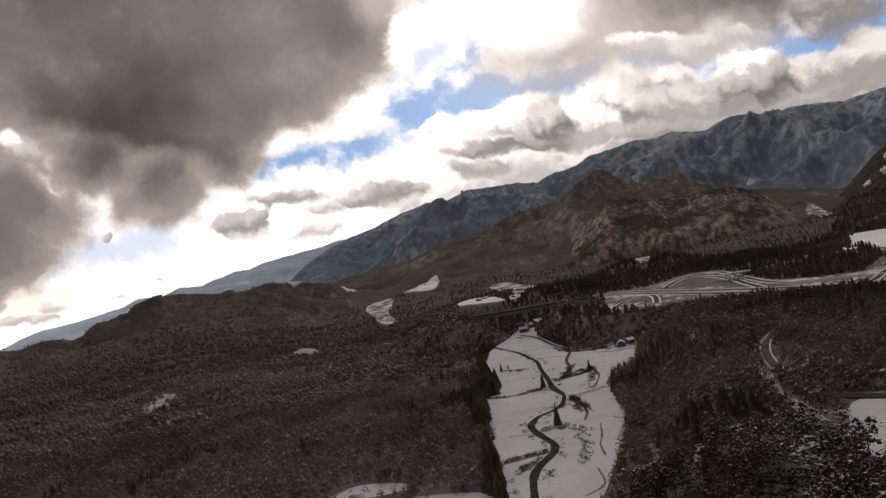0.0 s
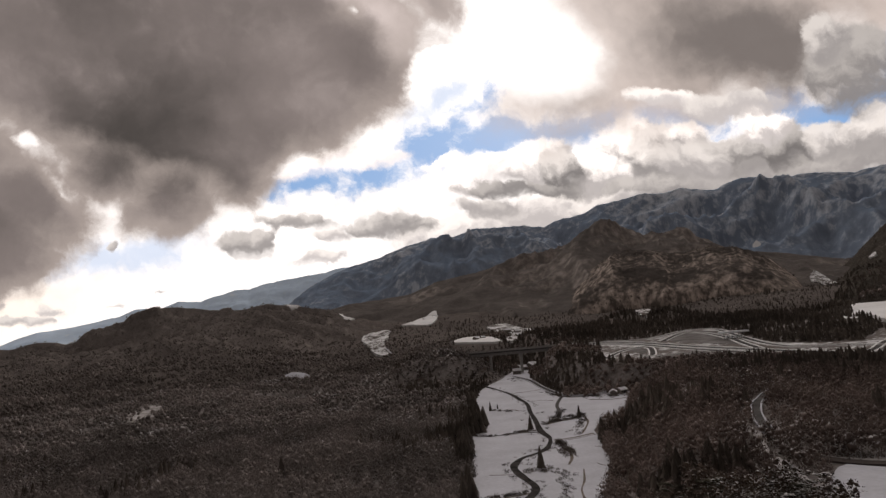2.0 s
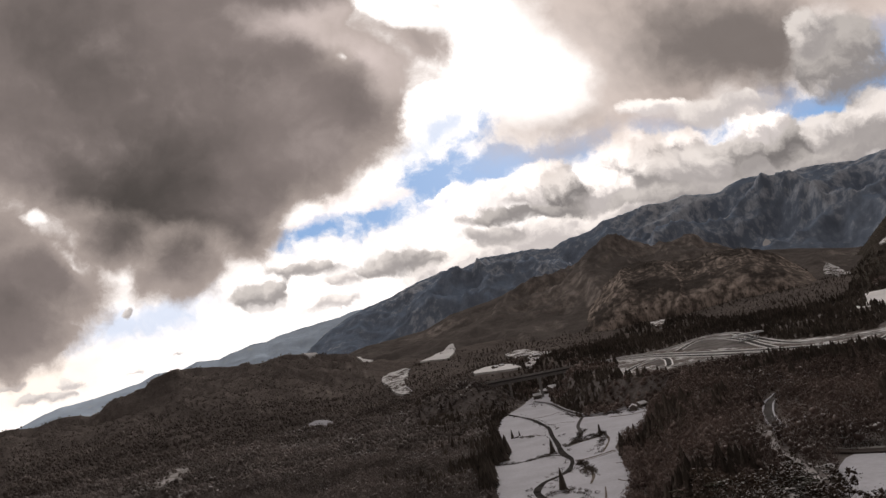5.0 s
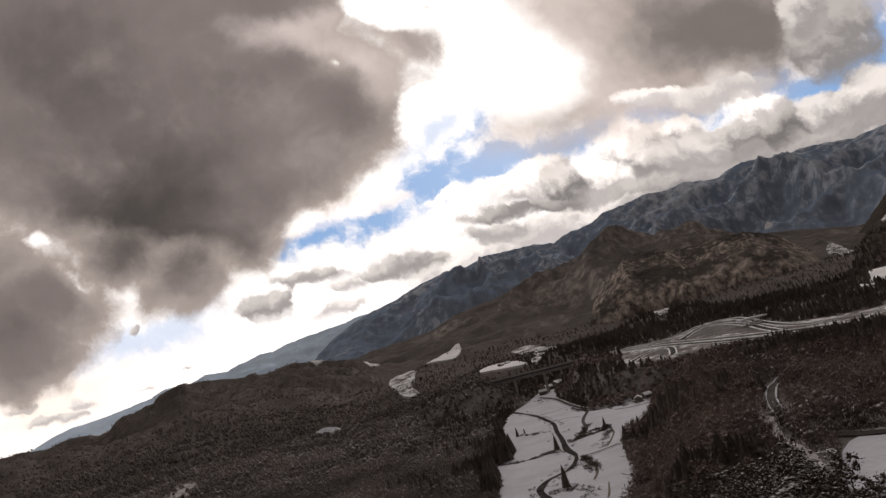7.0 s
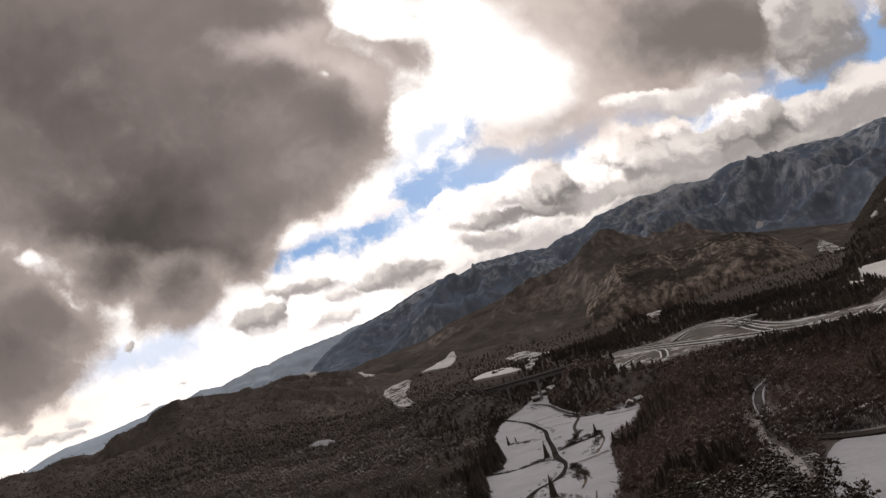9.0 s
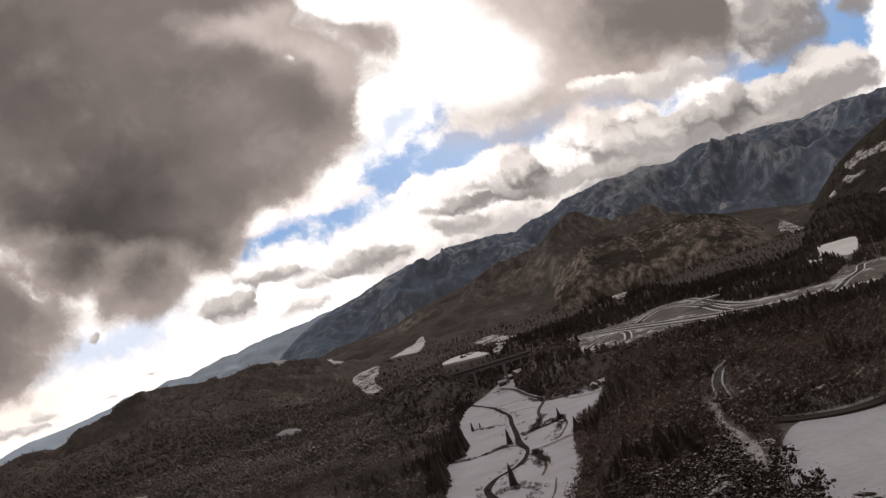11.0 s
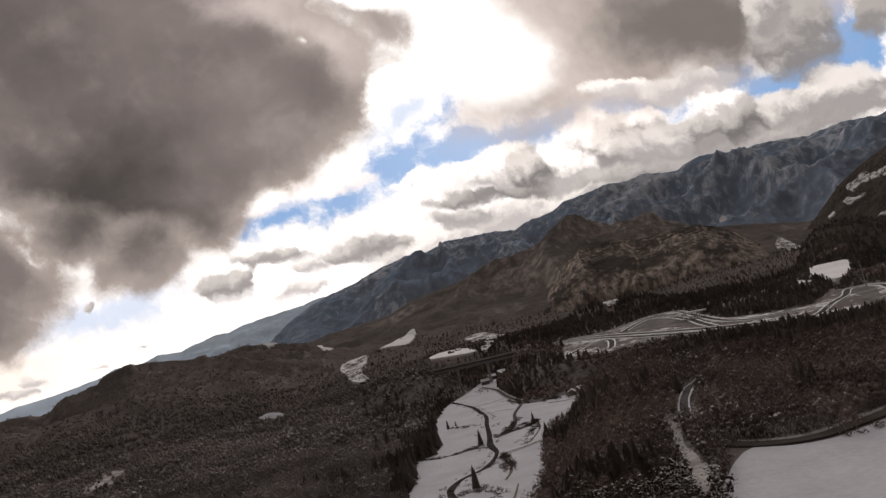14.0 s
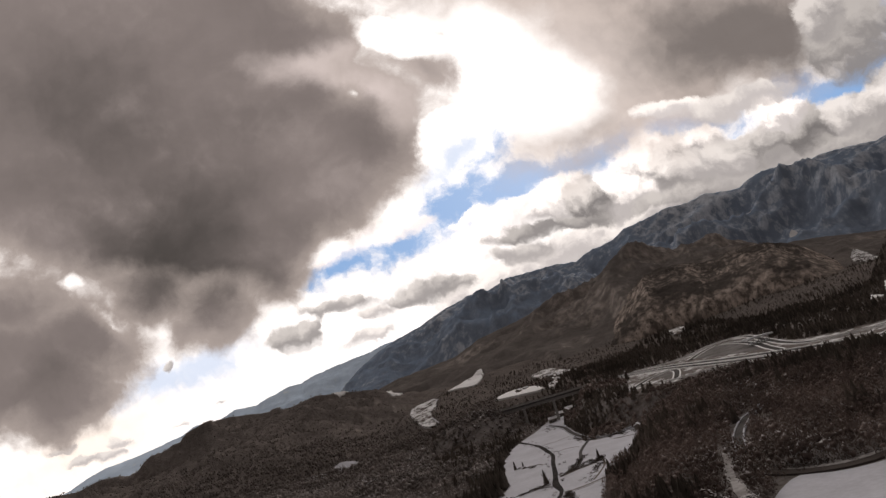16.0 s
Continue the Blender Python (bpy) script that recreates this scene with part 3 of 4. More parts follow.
    z = z + (fbm(x / (spur * 0.25), y / (spur * 0.25), 5, seed + 7) * 0.022 + fbm(x / 22, y / 22, 3, seed + 3) * 0.005) * top
    return np.where((az < c[0, 0]) | (az > c[-1, 0]) | (away > 1.3), -99.0, z)


def relief(x, y):
    """The ground or the nearer mountains, whichever is higher."""
    x, y = np.asarray(x, float), np.asarray(y, float)
    z = land(x, y)
    az, d = np.degrees(np.arctan2(x, y)), np.hypot(x, y)
    for key in ("left", "rock", "dome", "east", "knoll", "blue"):
        z = np.maximum(z, flank(key, az, d))
    return z


# ---- mesh helpers ----
def array_mesh(name, co, tris, mat, smooth_shade=False):
    """A mesh of triangles or quads from arrays."""
    me = bpy.data.meshes.new(name)
    n = tris.shape[1]
    me.vertices.add(len(co))
    me.vertices.foreach_set("co", np.ascontiguousarray(co, np.float32).ravel())
    me.loops.add(tris.size)
    me.loops.foreach_set("vertex_index", np.ascontiguousarray(tris, np.int32).ravel())
    me.polygons.add(len(tris))
    me.polygons.foreach_set("loop_start", np.arange(0, tris.size, n, dtype=np.int32))
    me.polygons.foreach_set("use_smooth", np.full(len(tris), smooth_shade))
    me.update()
    me.validate()
    me.materials.append(mat)
    return new(name, me)


def grid_faces(rows, cols, wrap=False):
    a = np.arange(rows * cols).reshape(rows, cols)
    if wrap:
        a = np.concatenate([a, a[:, :1]], 1)
    return np.stack([a[:-1, :-1], a[:-1, 1:], a[1:, 1:], a[1:, :-1]], -1).reshape(-1, 4)


# ---- ground ----
front = np.arange(-48, 52, 0.25)
back = np.arange(52, 312, 4.0)
azs = np.radians(np.concatenate([front, back]))
rads = np.concatenate([[5, 20, 40], np.geomspace(60, 4950, 300)])
gx, gy = np.outer(rads, np.sin(azs)), np.outer(rads, np.cos(azs))
gz = land(gx, gy)
ground = array_mesh("ground", np.stack([gx, gy, gz], -1).reshape(-1, 3), grid_faces(len(rads), len(azs), True), FLOOR, True)
ground.data.materials.append(WOODED)
quad_r = np.hypot(gx, gy)[:-1] + 120 * fbm(gx[:-1] / 90, gy[:-1] / 90, 3, 8)
ground.data.polygons.foreach_set("material_index", (quad_r > 900).astype(np.int32).ravel())
tagged(ground, "brown wooded valley ground with thin patchy snow", "ground", kind="structure")


# ---- mountains ----
def mountain(name, key, mat, label, step=0.15):
    crest, reach, back_reach = MOUNTAINS[key][:3]
    az = np.arange(crest[0][0], crest[-1][0], step)
    dist = np.interp(az, [c[0] for c in crest], [c[1] for c in crest])
    t = np.concatenate([np.linspace(1.15, 0, 100) ** 1.1, -np.linspace(0.02, 1, 14)])
    d = np.minimum(dist[None] - np.where(t > 0, t * reach, t * back_reach)[:, None], 4960)
    z = flank(key, np.broadcast_to(az[None], d.shape), d)
    x, y = d * np.sin(np.radians(az))[None], d * np.cos(np.radians(az))[None]
    ob = array_mesh(name, np.stack([x, y, z], -1).reshape(-1, 3), grid_faces(len(t), len(az)), mat, True)
    return tagged(ob, label, "mountain", kind="structure")


mountain("mountain_1", "far", HAZE_PALE, "pale hazy mountain range on the horizon")
mountain("mountain_2", "blue", HAZE_BLUE, "forested mountain range, blue-grey with haze, with snow patches")
mountain("mountain_3", "rock", ROCKY, "brown wooded mountain with a rocky peak", 0.13)
mountain("mountain_4", "dome", CLIFF, "rounded bare hill with a grey-brown cliff face", 0.09)
mountain("mountain_5", "left", WOODED, "long dark wooded ridge", 0.13)
mountain("mountain_7", "east", DARK_WOODED, "steep dark brown wooded mountainside with snowy clearings", 0.13)
mountain("mountain_6", "knoll", DARK_WOODED, "dark conical wooded knoll", 0.1)


# ---- ribbons and fields ----
def finer(line, step=6.0, closed=False):
    """Points along a smooth curve through the given plan places."""
    p = [Vector((*q[:2], 0)) for q in line]
    out = []
    n = len(p)
    for i in range(n if closed else n - 1):
        a, b = p[i], p[(i + 1) % n]
        a0 = p[i - 1] if (closed or i > 0) else a * 2 - b
        b1 = p[(i + 2) % n] if (closed or i + 2 < n) else b * 2 - a
        k = max(1, int((b - a).length / step))
        for j in range(k):
            s = j / k
            out.append(0.5 * ((2 * a) + (b - a0) * s + (2 * a0 - 5 * a + 4 * b - b1) * s * s + (3 * a - a0 - 3 * b + b1) * s ** 3))
    if not closed:
        out.append(p[-1])
    return np.array([(v.x, v.y) for v in out])


def ribbon(name, line, width, mat, height, thick=0.4, step=6.0, wobble=0.0, lift=0.0):
    """A strip of road, water or rail along a line. height: a function of plan place, or a number added to the ground."""
    p = finer(line, step)
    t = np.gradient(p, axis=0)
    nrm = np.stack([-t[:, 1], t[:, 0]], 1) / np.maximum(np.linalg.norm(t, axis=1, keepdims=True), 1e-6)
    w = np.full(len(p), width / 2)
    if wobble:
        w = w * (1 + wobble * fbm(p[:, 0] / 14, p[:, 1] / 14, 3, 77))
    l, r = p + nrm * w[:, None], p - nrm * w[:, None]
    z = height(p[:, 0], p[:, 1]) + lift
    low = z - thick
    co = np.stack([np.c_[l, low], np.c_[l, z], np.c_[r, z], np.c_[r, low]], 1).reshape(-1, 3)
    k = len(p)
    a = np.arange(k * 4).reshape(k, 4)
    f = [np.stack([a[:-1, i], a[1:, i], a[1:, i + 1], a[:-1, i + 1]], -1) for i in range(3)]
    caps = np.array([a[0, ::-1], a[-1]])
    return array_mesh(name, co, np.concatenate(f + [caps])[:, ::-1], mat)


def inside(poly, x, y):
    hit = np.zeros(np.shape(x), bool)
    p = np.array(poly)
    for (x0, y0), (x1, y1) in zip(p, np.roll(p, -1, 0)):
        c = ((y0 > y) != (y1 > y)) & (x < (x1 - x0) * (y - y0) / (y1 - y0 + 1e-12) + x0)
        hit ^= c
    return hit


def sheet(name, outline, mat, height, lift=0.35, ragged=1.5, step=5.0):
    """A field of snow: a draped sheet with an uneven rim that goes down into the ground."""
    p = finer(outline, step, True)
    n = len(p)
    w = np.stack([fbm(p[:, 0] / 9, p[:, 1] / 9, 3, 5), fbm(p[:, 0] / 9 + 40, p[:, 1] / 9, 3, 6)], 1) * ragged
    p = p + w
    bm = bmesh.new()
    z = height(p[:, 0], p[:, 1]) + lift
    vs = [bm.verts.new((x, y, q)) for (x, y), q in zip(p, z)]
    es = [bm.edges.new((vs[i], vs[(i + 1) % n])) for i in range(n)]
    bmesh.ops.triangle_fill(bm, edges=es, use_beauty=True, normal=(0, 0, 1))
    for _ in range(2):
        long = [e for e in bm.edges if e.calc_length() > 22]
        if not long:
            break
        bmesh.ops.subdivide_edges(bm, edges=long, cuts=1)
        bmesh.ops.triangulate(bm, faces=bm.faces)
    rim = [e for e in bm.edges if len(e.link_faces) == 1]
    xy = np.array([v.co[:2] for v in bm.verts])
    for v, q in zip(bm.verts, height(xy[:, 0], xy[:, 1]) + lift):
        v.co.z = q
    skirt = bmesh.ops.extrude_edge_only(bm, edges=rim)["geom"]
    for v in skirt:
        if isinstance(v, bmesh.types.BMVert):
            v.co.z -= lift + 1.2
    bmesh.ops.recalc_face_normals(bm, faces=bm.faces)
    me = bpy.data.meshes.new(name)
    bm.to_mesh(me)
    bm.free()
    me.materials.append(mat)
    ob = new(name, me)
    return ob


flat_floor = lambda x, y: floor_height(y)
bench_height = lambda x, y: -14 + 0.06 * np.hypot(x, y)
FIELDS = []
VALLEY_FIELD = VALLEY_LEFT + VALLEY_RIGHT[::-1]
FIELDS.append(VALLEY_FIELD)
tagged(sheet("valley_field", VALLEY_FIELD, SNOW, flat_floor), "snow-covered paddy fields along the valley floor", "snow field", kind="structure")
RIVER = [(27, 689), (43, 616), (48, 564), (50, 532), (47, 492), (45, 450), (42, 407), (43, 380), (39, 358), (33, 343), (22, 331), (16, 313),
         (17, 294), (20, 275), (18, 262), (8, 240), (4, 215), (2, 180), (0, 130)]
tagged(ribbon("river", RIVER, 3.2, WET_STONE, flat_floor, 0.5, 4, 0.5, 0.45), "narrow dark stony stream winding between snowy fields", "stream", kind="structure")
# ---- fields ----
def field(outline, label, height=relief, lift=0.4, ragged=2.0, step=5.0, name="snow_field"):
    FIELDS.append(outline)
    return tagged(sheet(name, outline, SNOW, height, lift, ragged, step), label, "snow field", kind="structure")


EAST_FIELD = [(94, 196), (78, 167), (75, 140), (72, 104), (76, 72), (230, 72), (230, 226), (161, 210), (139, 201.5), (122, 196), (111, 199), (104, 205)]
field(EAST_FIELD, "smooth snow-covered field above the wooded bank", ragged=0.8)
GLADES = [[(100, 262), (103, 257), (93, 228), (90, 212), (88, 200), (80, 178), (75, 164), (73, 165), (78, 185), (84, 202), (87, 215), (91, 232), (97, 250)], [(49, 196), (51, 192), (46, 176), (43, 178)]]
for outline in GLADES:
    tagged(sheet("glade", outline, SLUSH, relief, 0.4, 1.0), "narrow snowy glade among bare trees", "glade", kind="structure")
field([(-110, 222), (-88, 233), (-72, 242), (-58, 262), (-39, 254), (-37, 244), (-58, 240), (-66, 232), (-90, 222)], "snow-covered terrace field with dark shrubs", ragged=1.5)
field([(-38, 234), (-10, 226), (-6, 206), (-10, 196), (-24, 205), (-36, 222)], "snow-covered field beside the stream", ragged=1.0)
BENCH = [(137, 627), (158, 735), (175, 788), (234, 778), (280, 838), (308, 842), (323, 805), (302, 690), (296, 625), (315, 590), (345, 575), (385, 615), (412, 612),
         (418, 590), (405, 550), (372, 500), (330, 458), (284, 455), (268, 480), (260, 540), (240, 570), (219, 608), (180, 588)]
FIELDS.append(BENCH)
tagged(sheet("verge", BENCH, VERGE_SNOW, bench_height, 0.3, 1.0), "grassy verges of the motorway junction under thin snow", "verge", kind="structure")
for outline in ([(236, 742), (262, 786), (279, 808), (300, 810), (304, 780), (294, 710), (286, 660), (276, 640), (262, 650), (246, 690)], [(166, 690), (186, 697), (192, 686), (184, 655), (175, 640), (178, 668)],
                [(380, 600), (396, 596), (398, 570), (366, 520), (346, 496), (352, 520), (376, 560)]):
    tagged(sheet("gravel_island", outline, GRAVEL, bench_height, 0.45, 0.6), "brown gravel and dry grass inside the slip road", "verge", kind="structure")
FAR_FIELDS = [[(-545, 2330), (-520, 2430), (-480, 2300), (-476, 2180), (-510, 2200)], [(-470, 2480), (-430, 2560), (-380, 2480), (-430, 2400)],
              [(-415, 2560), (-351, 2410), (-284, 2136), (-326, 2130), (-370, 2350)], [(-125, 1925), (-91, 1940), (-72, 2120), (-25, 2200), (-28, 1890), (-66, 1850)],
              [(106, 1700), (150, 1760), (180, 1640), (184, 1411), (168, 1296), (139, 1241), (109, 1283), (135, 1400), (128, 1500)],
              [(5, 1330), (39, 1403), (85, 1372), (97, 1278), (33, 1300)], [(-215, 1700), (-197, 1760), (-150, 1760), (-140, 1464), (-118, 1365), (-160, 1400)],
              [(620, 1010), (625, 950), (520, 780), (430, 668), (500, 820), (545, 910)], [(440, 760), (520, 900), (490, 800), (450, 750)],
              [(1120, 2030), (1190, 2120), (1180, 2030), (1100, 1860), (1100, 1940)], [(1120, 1545), (1175, 1530), (1200, 1480), (1260, 1440), (1300, 1400), (1180, 1330), (1080, 1330), (1080, 1420)],
              [(1260, 1930), (1241, 1888), (1230, 1866), (1219, 1890)], [(1302, 1930), (1294, 1863), (1317, 1848), (1314, 1839), (1282, 1849), (1264, 1846), (1264, 1858)],
              [(1545, 3765), (1630, 3745), (1640, 3725), (1575, 3738)], [(1668, 3511), (1690, 3508), (1702, 3480), (1665, 3482)], [(1484, 2168), (1502, 2131), (1519, 2107), (1478, 2022), (1396, 1930), (1450, 2060)],
              [(1475, 2001), (1406, 1838), (1380, 1818), (1398, 1885), (1406, 1931)], [(1501, 1888), (1505, 1860), (1482, 1823), (1469, 1837)], [(1251, 1675), (1273, 1664), (1280, 1638), (1266, 1630), (1256, 1660)], [(1177, 1634), (1211, 1651), (1225, 1640), (1202, 1624)], [(330, 1180), (352, 1230), (345, 1150), (318, 1085)]]
THIN_FIELDS = [[(-278, 1070), (-258, 1110), (-232, 1095), (-196, 1000), (-240, 1045)], [(-345, 735), (-328, 750), (-296, 680), (-300, 615)]]
for k, outline in enumerate(THIN_FIELDS):
    tagged(sheet("clearing", outline, SLUSH if k else SNOW, relief, 0.8, 5.0, 10), "clearing with thin grey snow on the wooded slope", "clearing", kind="structure")
for k, outline in enumerate(FAR_FIELDS):
    far_off = outline[0][1] > 1000
    broken = k not in (0, 1, 2, 3, 5, 7, 8, 10, 13, 14)
    tagged(sheet("snow_field", outline, BROKEN_SNOW if broken else BRIGHT_SNOW, relief, 4.0 if far_off else 0.6, 6.0 if far_off else 3.0, 14), "snow-covered clearing on the wooded slope", "snow field", kind="structure")

# ---- roads ----
HIGHWAY = [(135, 803), (172, 788), (201, 751), (219, 700), (234, 653), (250, 610), (264, 575), (278, 543), (292, 515), (314, 480), (345, 430)]
SECOND = [(160, 782), (190, 745), (208, 695), (222, 645), (238, 598), (252, 556), (264, 523), (280, 490), (302, 455)]
RAMPS = [[(178, 799), (205, 780), (240, 787), (280, 825), (304, 831), (314, 797), (298, 705), (287, 640), (285, 600), (293, 572), (315, 556), (334, 530)],
         [(229, 738), (258, 783), (278, 800), (290, 765), (283, 690), (273, 641), (264, 590)],
         [(143, 640), (168, 680), (192, 699), (197, 685), (188, 648), (178, 622), (168, 632)],
         [(182, 612), (198, 614), (216, 607), (231, 567)],
         [(280, 487), (311, 510), (341, 542), (370, 568), (396, 602), (410, 598), (404, 566), (372, 510), (341, 472), (318, 466)]]


def road(line, width, height, label, lift, thick=0.5, step=6.0, kerb=0.0):
    ob = tagged(ribbon("road", line, width, ASPHALT, height, thick, step, 0, lift), label, "road", kind="structure")
    if kerb:
        p = finer(line, step)
        t = np.gradient(p, axis=0)
        n = np.stack([-t[:, 1], t[:, 0]], 1) / np.linalg.norm(t, axis=1, keepdims=True)
        for side in (-1, 1):
            bank = tagged(ribbon("snow_bank", list(map(tuple, p + n * side * (width / 2 + kerb / 2))), kerb, BRIGHT_SNOW if label.startswith(("grey", "curving asphalt")) else SNOW, height, 0.9, step, 0.5, lift + 0.35),
                          "ploughed snow bank along the road", "snow bank", kind="structure")
    return ob


road(HIGHWAY, 10, bench_height, "grey asphalt motorway carriageway cleared of snow", 0.55, 0.8, 8, 2.0)
road(SECOND, 9, bench_height, "grey asphalt motorway carriageway cleared of snow", 0.5, 0.8, 8, 1.6)
for i, line in enumerate(RAMPS):
    road(line, 6.0 if i < 2 else 5.0, bench_height, "curving asphalt slip road with snowy edges", 0.62 + 0.05 * i, 0.7, 4, 1.2)
VALLEY_ROAD = [(64, 767), (75, 705), (77, 640), (82, 580), (90, 558), (104, 553), (120, 562), (140, 588)]
road(VALLEY_ROAD, 4.5, flat_floor, "narrow cleared valley road along the foot of the wood", 0.6, 0.9, 4, 0.7)
road([(81, 556), (70, 513), (65, 472), (58, 448), (47, 430)], 2.6, flat_floor, "narrow dark lane between snowy fields", 0.5, 0.5, 4)
road([(-6, 414), (2, 410), (14, 402), (28, 409), (40, 402)], 1.4, flat_floor, "dark ditch path across the snowy field", 0.5, 0.5, 4)
wet = road([(96, 226), (103, 212), (111, 204.5), (122, 201.5), (139, 207), (161, 215), (215, 236)], 5.0, relief, "dark wet field road beside the snow field", 0.6, 0.8, 4)
wet.data.materials[0] = WET_ASPHALT
tagged(ribbon("verge", [(101, 221), (107, 213), (114, 208.5), (122, 206.5), (137, 211.5), (158, 219.5), (190, 232)], 3.0, SLUSH, relief, 0.6, 3, 0.9, 0.35), "thin uneven snow beside the field road", "verge", kind="structure")
road([(104, 250), (111, 273), (121, 297), (135, 324), (152, 350), (166, 366)], 3.4, relief, "curving woodland road with ploughed snowy edges", 0.8, 0.8, 4, 0.55)
road([(100, 340), (112, 360), (126, 384)], 3.2, relief, "short stretch of woodland road edged with snow", 0.8, 0.8, 4, 0.6)
road([(-150, 1760), (-163, 1700), (-160, 1560), (-148, 1450), (-122, 1372)], 9, relief, "distant hillside road between snowy banks", 2.2, 1.0, 14, 4.0)
GRASS = surface("dry_grass", (0.09, 0.075, 0.062), (0.24, 0.205, 0.18), 0.3, 0.95, 2.0, 0.4, 0.1)
MARGINS = [([(52, 306), (54, 300), (60, 302), (62, 292), (57, 276), (54, 262), (52, 250)], 0.7), ([(44, 296), (40, 276), (36, 262), (34, 246)], 0.8), ([(-3, 256), (8, 260), (17, 263)], 1.3),
           ([(2, 240), (9, 249), (17, 258)], 0.9), ([(28, 232), (26, 214), (18, 206)], 0.7), ([(47, 352), (46, 338), (44, 322), (40, 308)], 1.2), ([(44, 372), (56, 376), (68, 384)], 2.2),
           ([(45, 368), (56, 372), (70, 381)], 0.6), ([(60, 345), (66, 342)], 1.0), ([(12, 200), (8, 186), (6, 160)], 1.2), ([(30, 505), (36, 510), (40, 500)], 1.0),
           ([(62, 386), (68, 404), (75, 430), (78, 460)], 1.2), ([(50, 432), (60, 440), (70, 446), (76, 458)], 2.4), ([(52, 545), (62, 548), (72, 540)], 1.0), ([(45, 610), (60, 612), (74, 622)], 1.2),
           ([(24, 300), (12, 298), (4, 300)], 0.5), ([(98, 528), (112, 520), (124, 522)], 2.0)]
for line, w in MARGINS:
    tagged(ribbon("field_margin", line, w, GRASS, flat_floor, 0.3, 3, 0.7, 0.44), "strip of dry grass between snowy fields", "field margin", kind="structure")
WOOD_ROADS = ([(104, 250), (111, 273), (121, 297), (135, 324), (152, 350), (166, 366)], [(96, 226), (103, 212), (111, 204), (122, 201), (139, 207), (161, 215), (215, 236)], [(100, 340), (112, 360), (126, 384)])


# ---- built things ----
def part(name, bm, mat, parent, label=""):
    me = bpy.data.meshes.new(name)
    bm.to_mesh(me)
    bm.free()
    me.materials.append(mat)
    ob = new(name, me)
    ob.parent = parent
    return tagged(ob, label)


def box(bm, x, y, z, sx, sy, sz, bev=0.0):
    """A block with its base's middle at x, y, z."""
    made = bmesh.ops.create_cube(bm, size=1.0, matrix=Matrix.Translation((x, y, z + sz / 2)) @ Matrix.Diagonal((sx, sy, sz, 1)))
    if bev:
        edges = list({e for v in made["verts"] for e in v.link_edges})
        bmesh.ops.bevel(bm, geom=edges, offset=bev, segments=1, affect="EDGES")
    return bm


def thing(name, label, category, m, group=""):
    root = new(name)
    root.matrix_world = m
    return tagged(root, label, category, group)


def motorway_bridge():
    root = thing("bridge", "long concrete motorway bridge on tall piers over the valley", "bridge", pose(0, 0, 0))
    line = [(-30, 812), (20, 809), (60, 807), (100, 804), (137, 803)]
    deck = ribbon("deck", line, 11, ASPHALT, bench_height, 2.2, 8, 0, 0.6)
    deck.parent = root
    for off in (-5.3, 5.3):
        rail = ribbon("parapet", [(x, y + off) for x, y in line], 0.5, CONCRETE, bench_height, 1.2, 8, 0, 1.6)
        rail.parent = root
    girder = ribbon("girder", line, 6, CONCRETE, bench_height, 3.0, 8, 0, -1.6)
    girder.parent = root
    for x in (8, 44, 80, 116):
        y = 808 - x * 0.04
        top = float(bench_height(x, y)) - 4.4
        low = float(land(x, y)) - 2
        bm = box(bmesh.new(), x, y, low, 3.0, 5.0, top - low, 0.3)
        box(bm, x, y, top - 1.6, 4.2, 8.0, 1.6, 0.2)
        part("pier", bm, CONCRETE, root)


motorway_bridge()
PAINT_WHITE = surface("pale_metal", (0.62, 0.64, 0.67), (0.78, 0.80, 0.82), 0.4, 0.5, 4.0, 0.05, 0.01)
ROOF_SNOW = surface("roof_snow", (0.62, 0.63, 0.66), (0.80, 0.80, 0.82), 0.3, 0.7, 2.0, 0.3, 0.1)
WALLS = surface("weathered_wall", (0.12, 0.10, 0.085), (0.34, 0.31, 0.28), 0.35, 0.85, 3.0, 0.1, 0.02)
DARK_GLASS = surface("dark_window", (0.02, 0.022, 0.025), (0.05, 0.055, 0.06), 1.0, 0.2, 4.0, 0.0, 0.0)
STEEL = surface("galvanised_steel", (0.25, 0.26, 0.27), (0.40, 0.41, 0.42), 0.6, 0.45, 5.0, 0.05, 0.01)


def toll_gate():
    z = float(bench_height(286, 690)) + 0.9
    root = thing("toll_gate", "pale toll plaza canopy on posts with booths, snow on its roof", "toll gate", pose(286, 690, z, 0, 0, 8))
    bm = box(bmesh.new(), 0, 0, 5.6, 28, 12, 1.4, 0.2)
    part("roof", bm, PAINT_WHITE, root)
    part("roof_snow", box(bmesh.new(), 0, 0, 7.0, 27.4, 11.4, 0.35, 0.12), ROOF_SNOW, root, "snow lying on the roof")
    for x in (-11, -5.5, 0, 5.5, 11):
        part("post", box(bmesh.new(), x, 0, -0.6, 0.5, 0.5, 6.3, 0.05), STEEL, root)
    for x in (-8, -2.6, 2.6, 8):
        part("island", box(bmesh.new(), x, 0, -0.6, 1.6, 12, 0.9, 0.1), CONCRETE, root)
        booth = part("booth", box(bmesh.new(), x, 0, 0.3, 1.5, 2.6, 2.6, 0.08), PAINT_WHITE, root)
        part("window", box(bmesh.new(), x, -1.32, 1.4, 1.2, 0.06, 1.0), DARK_GLASS, booth)


toll_gate()


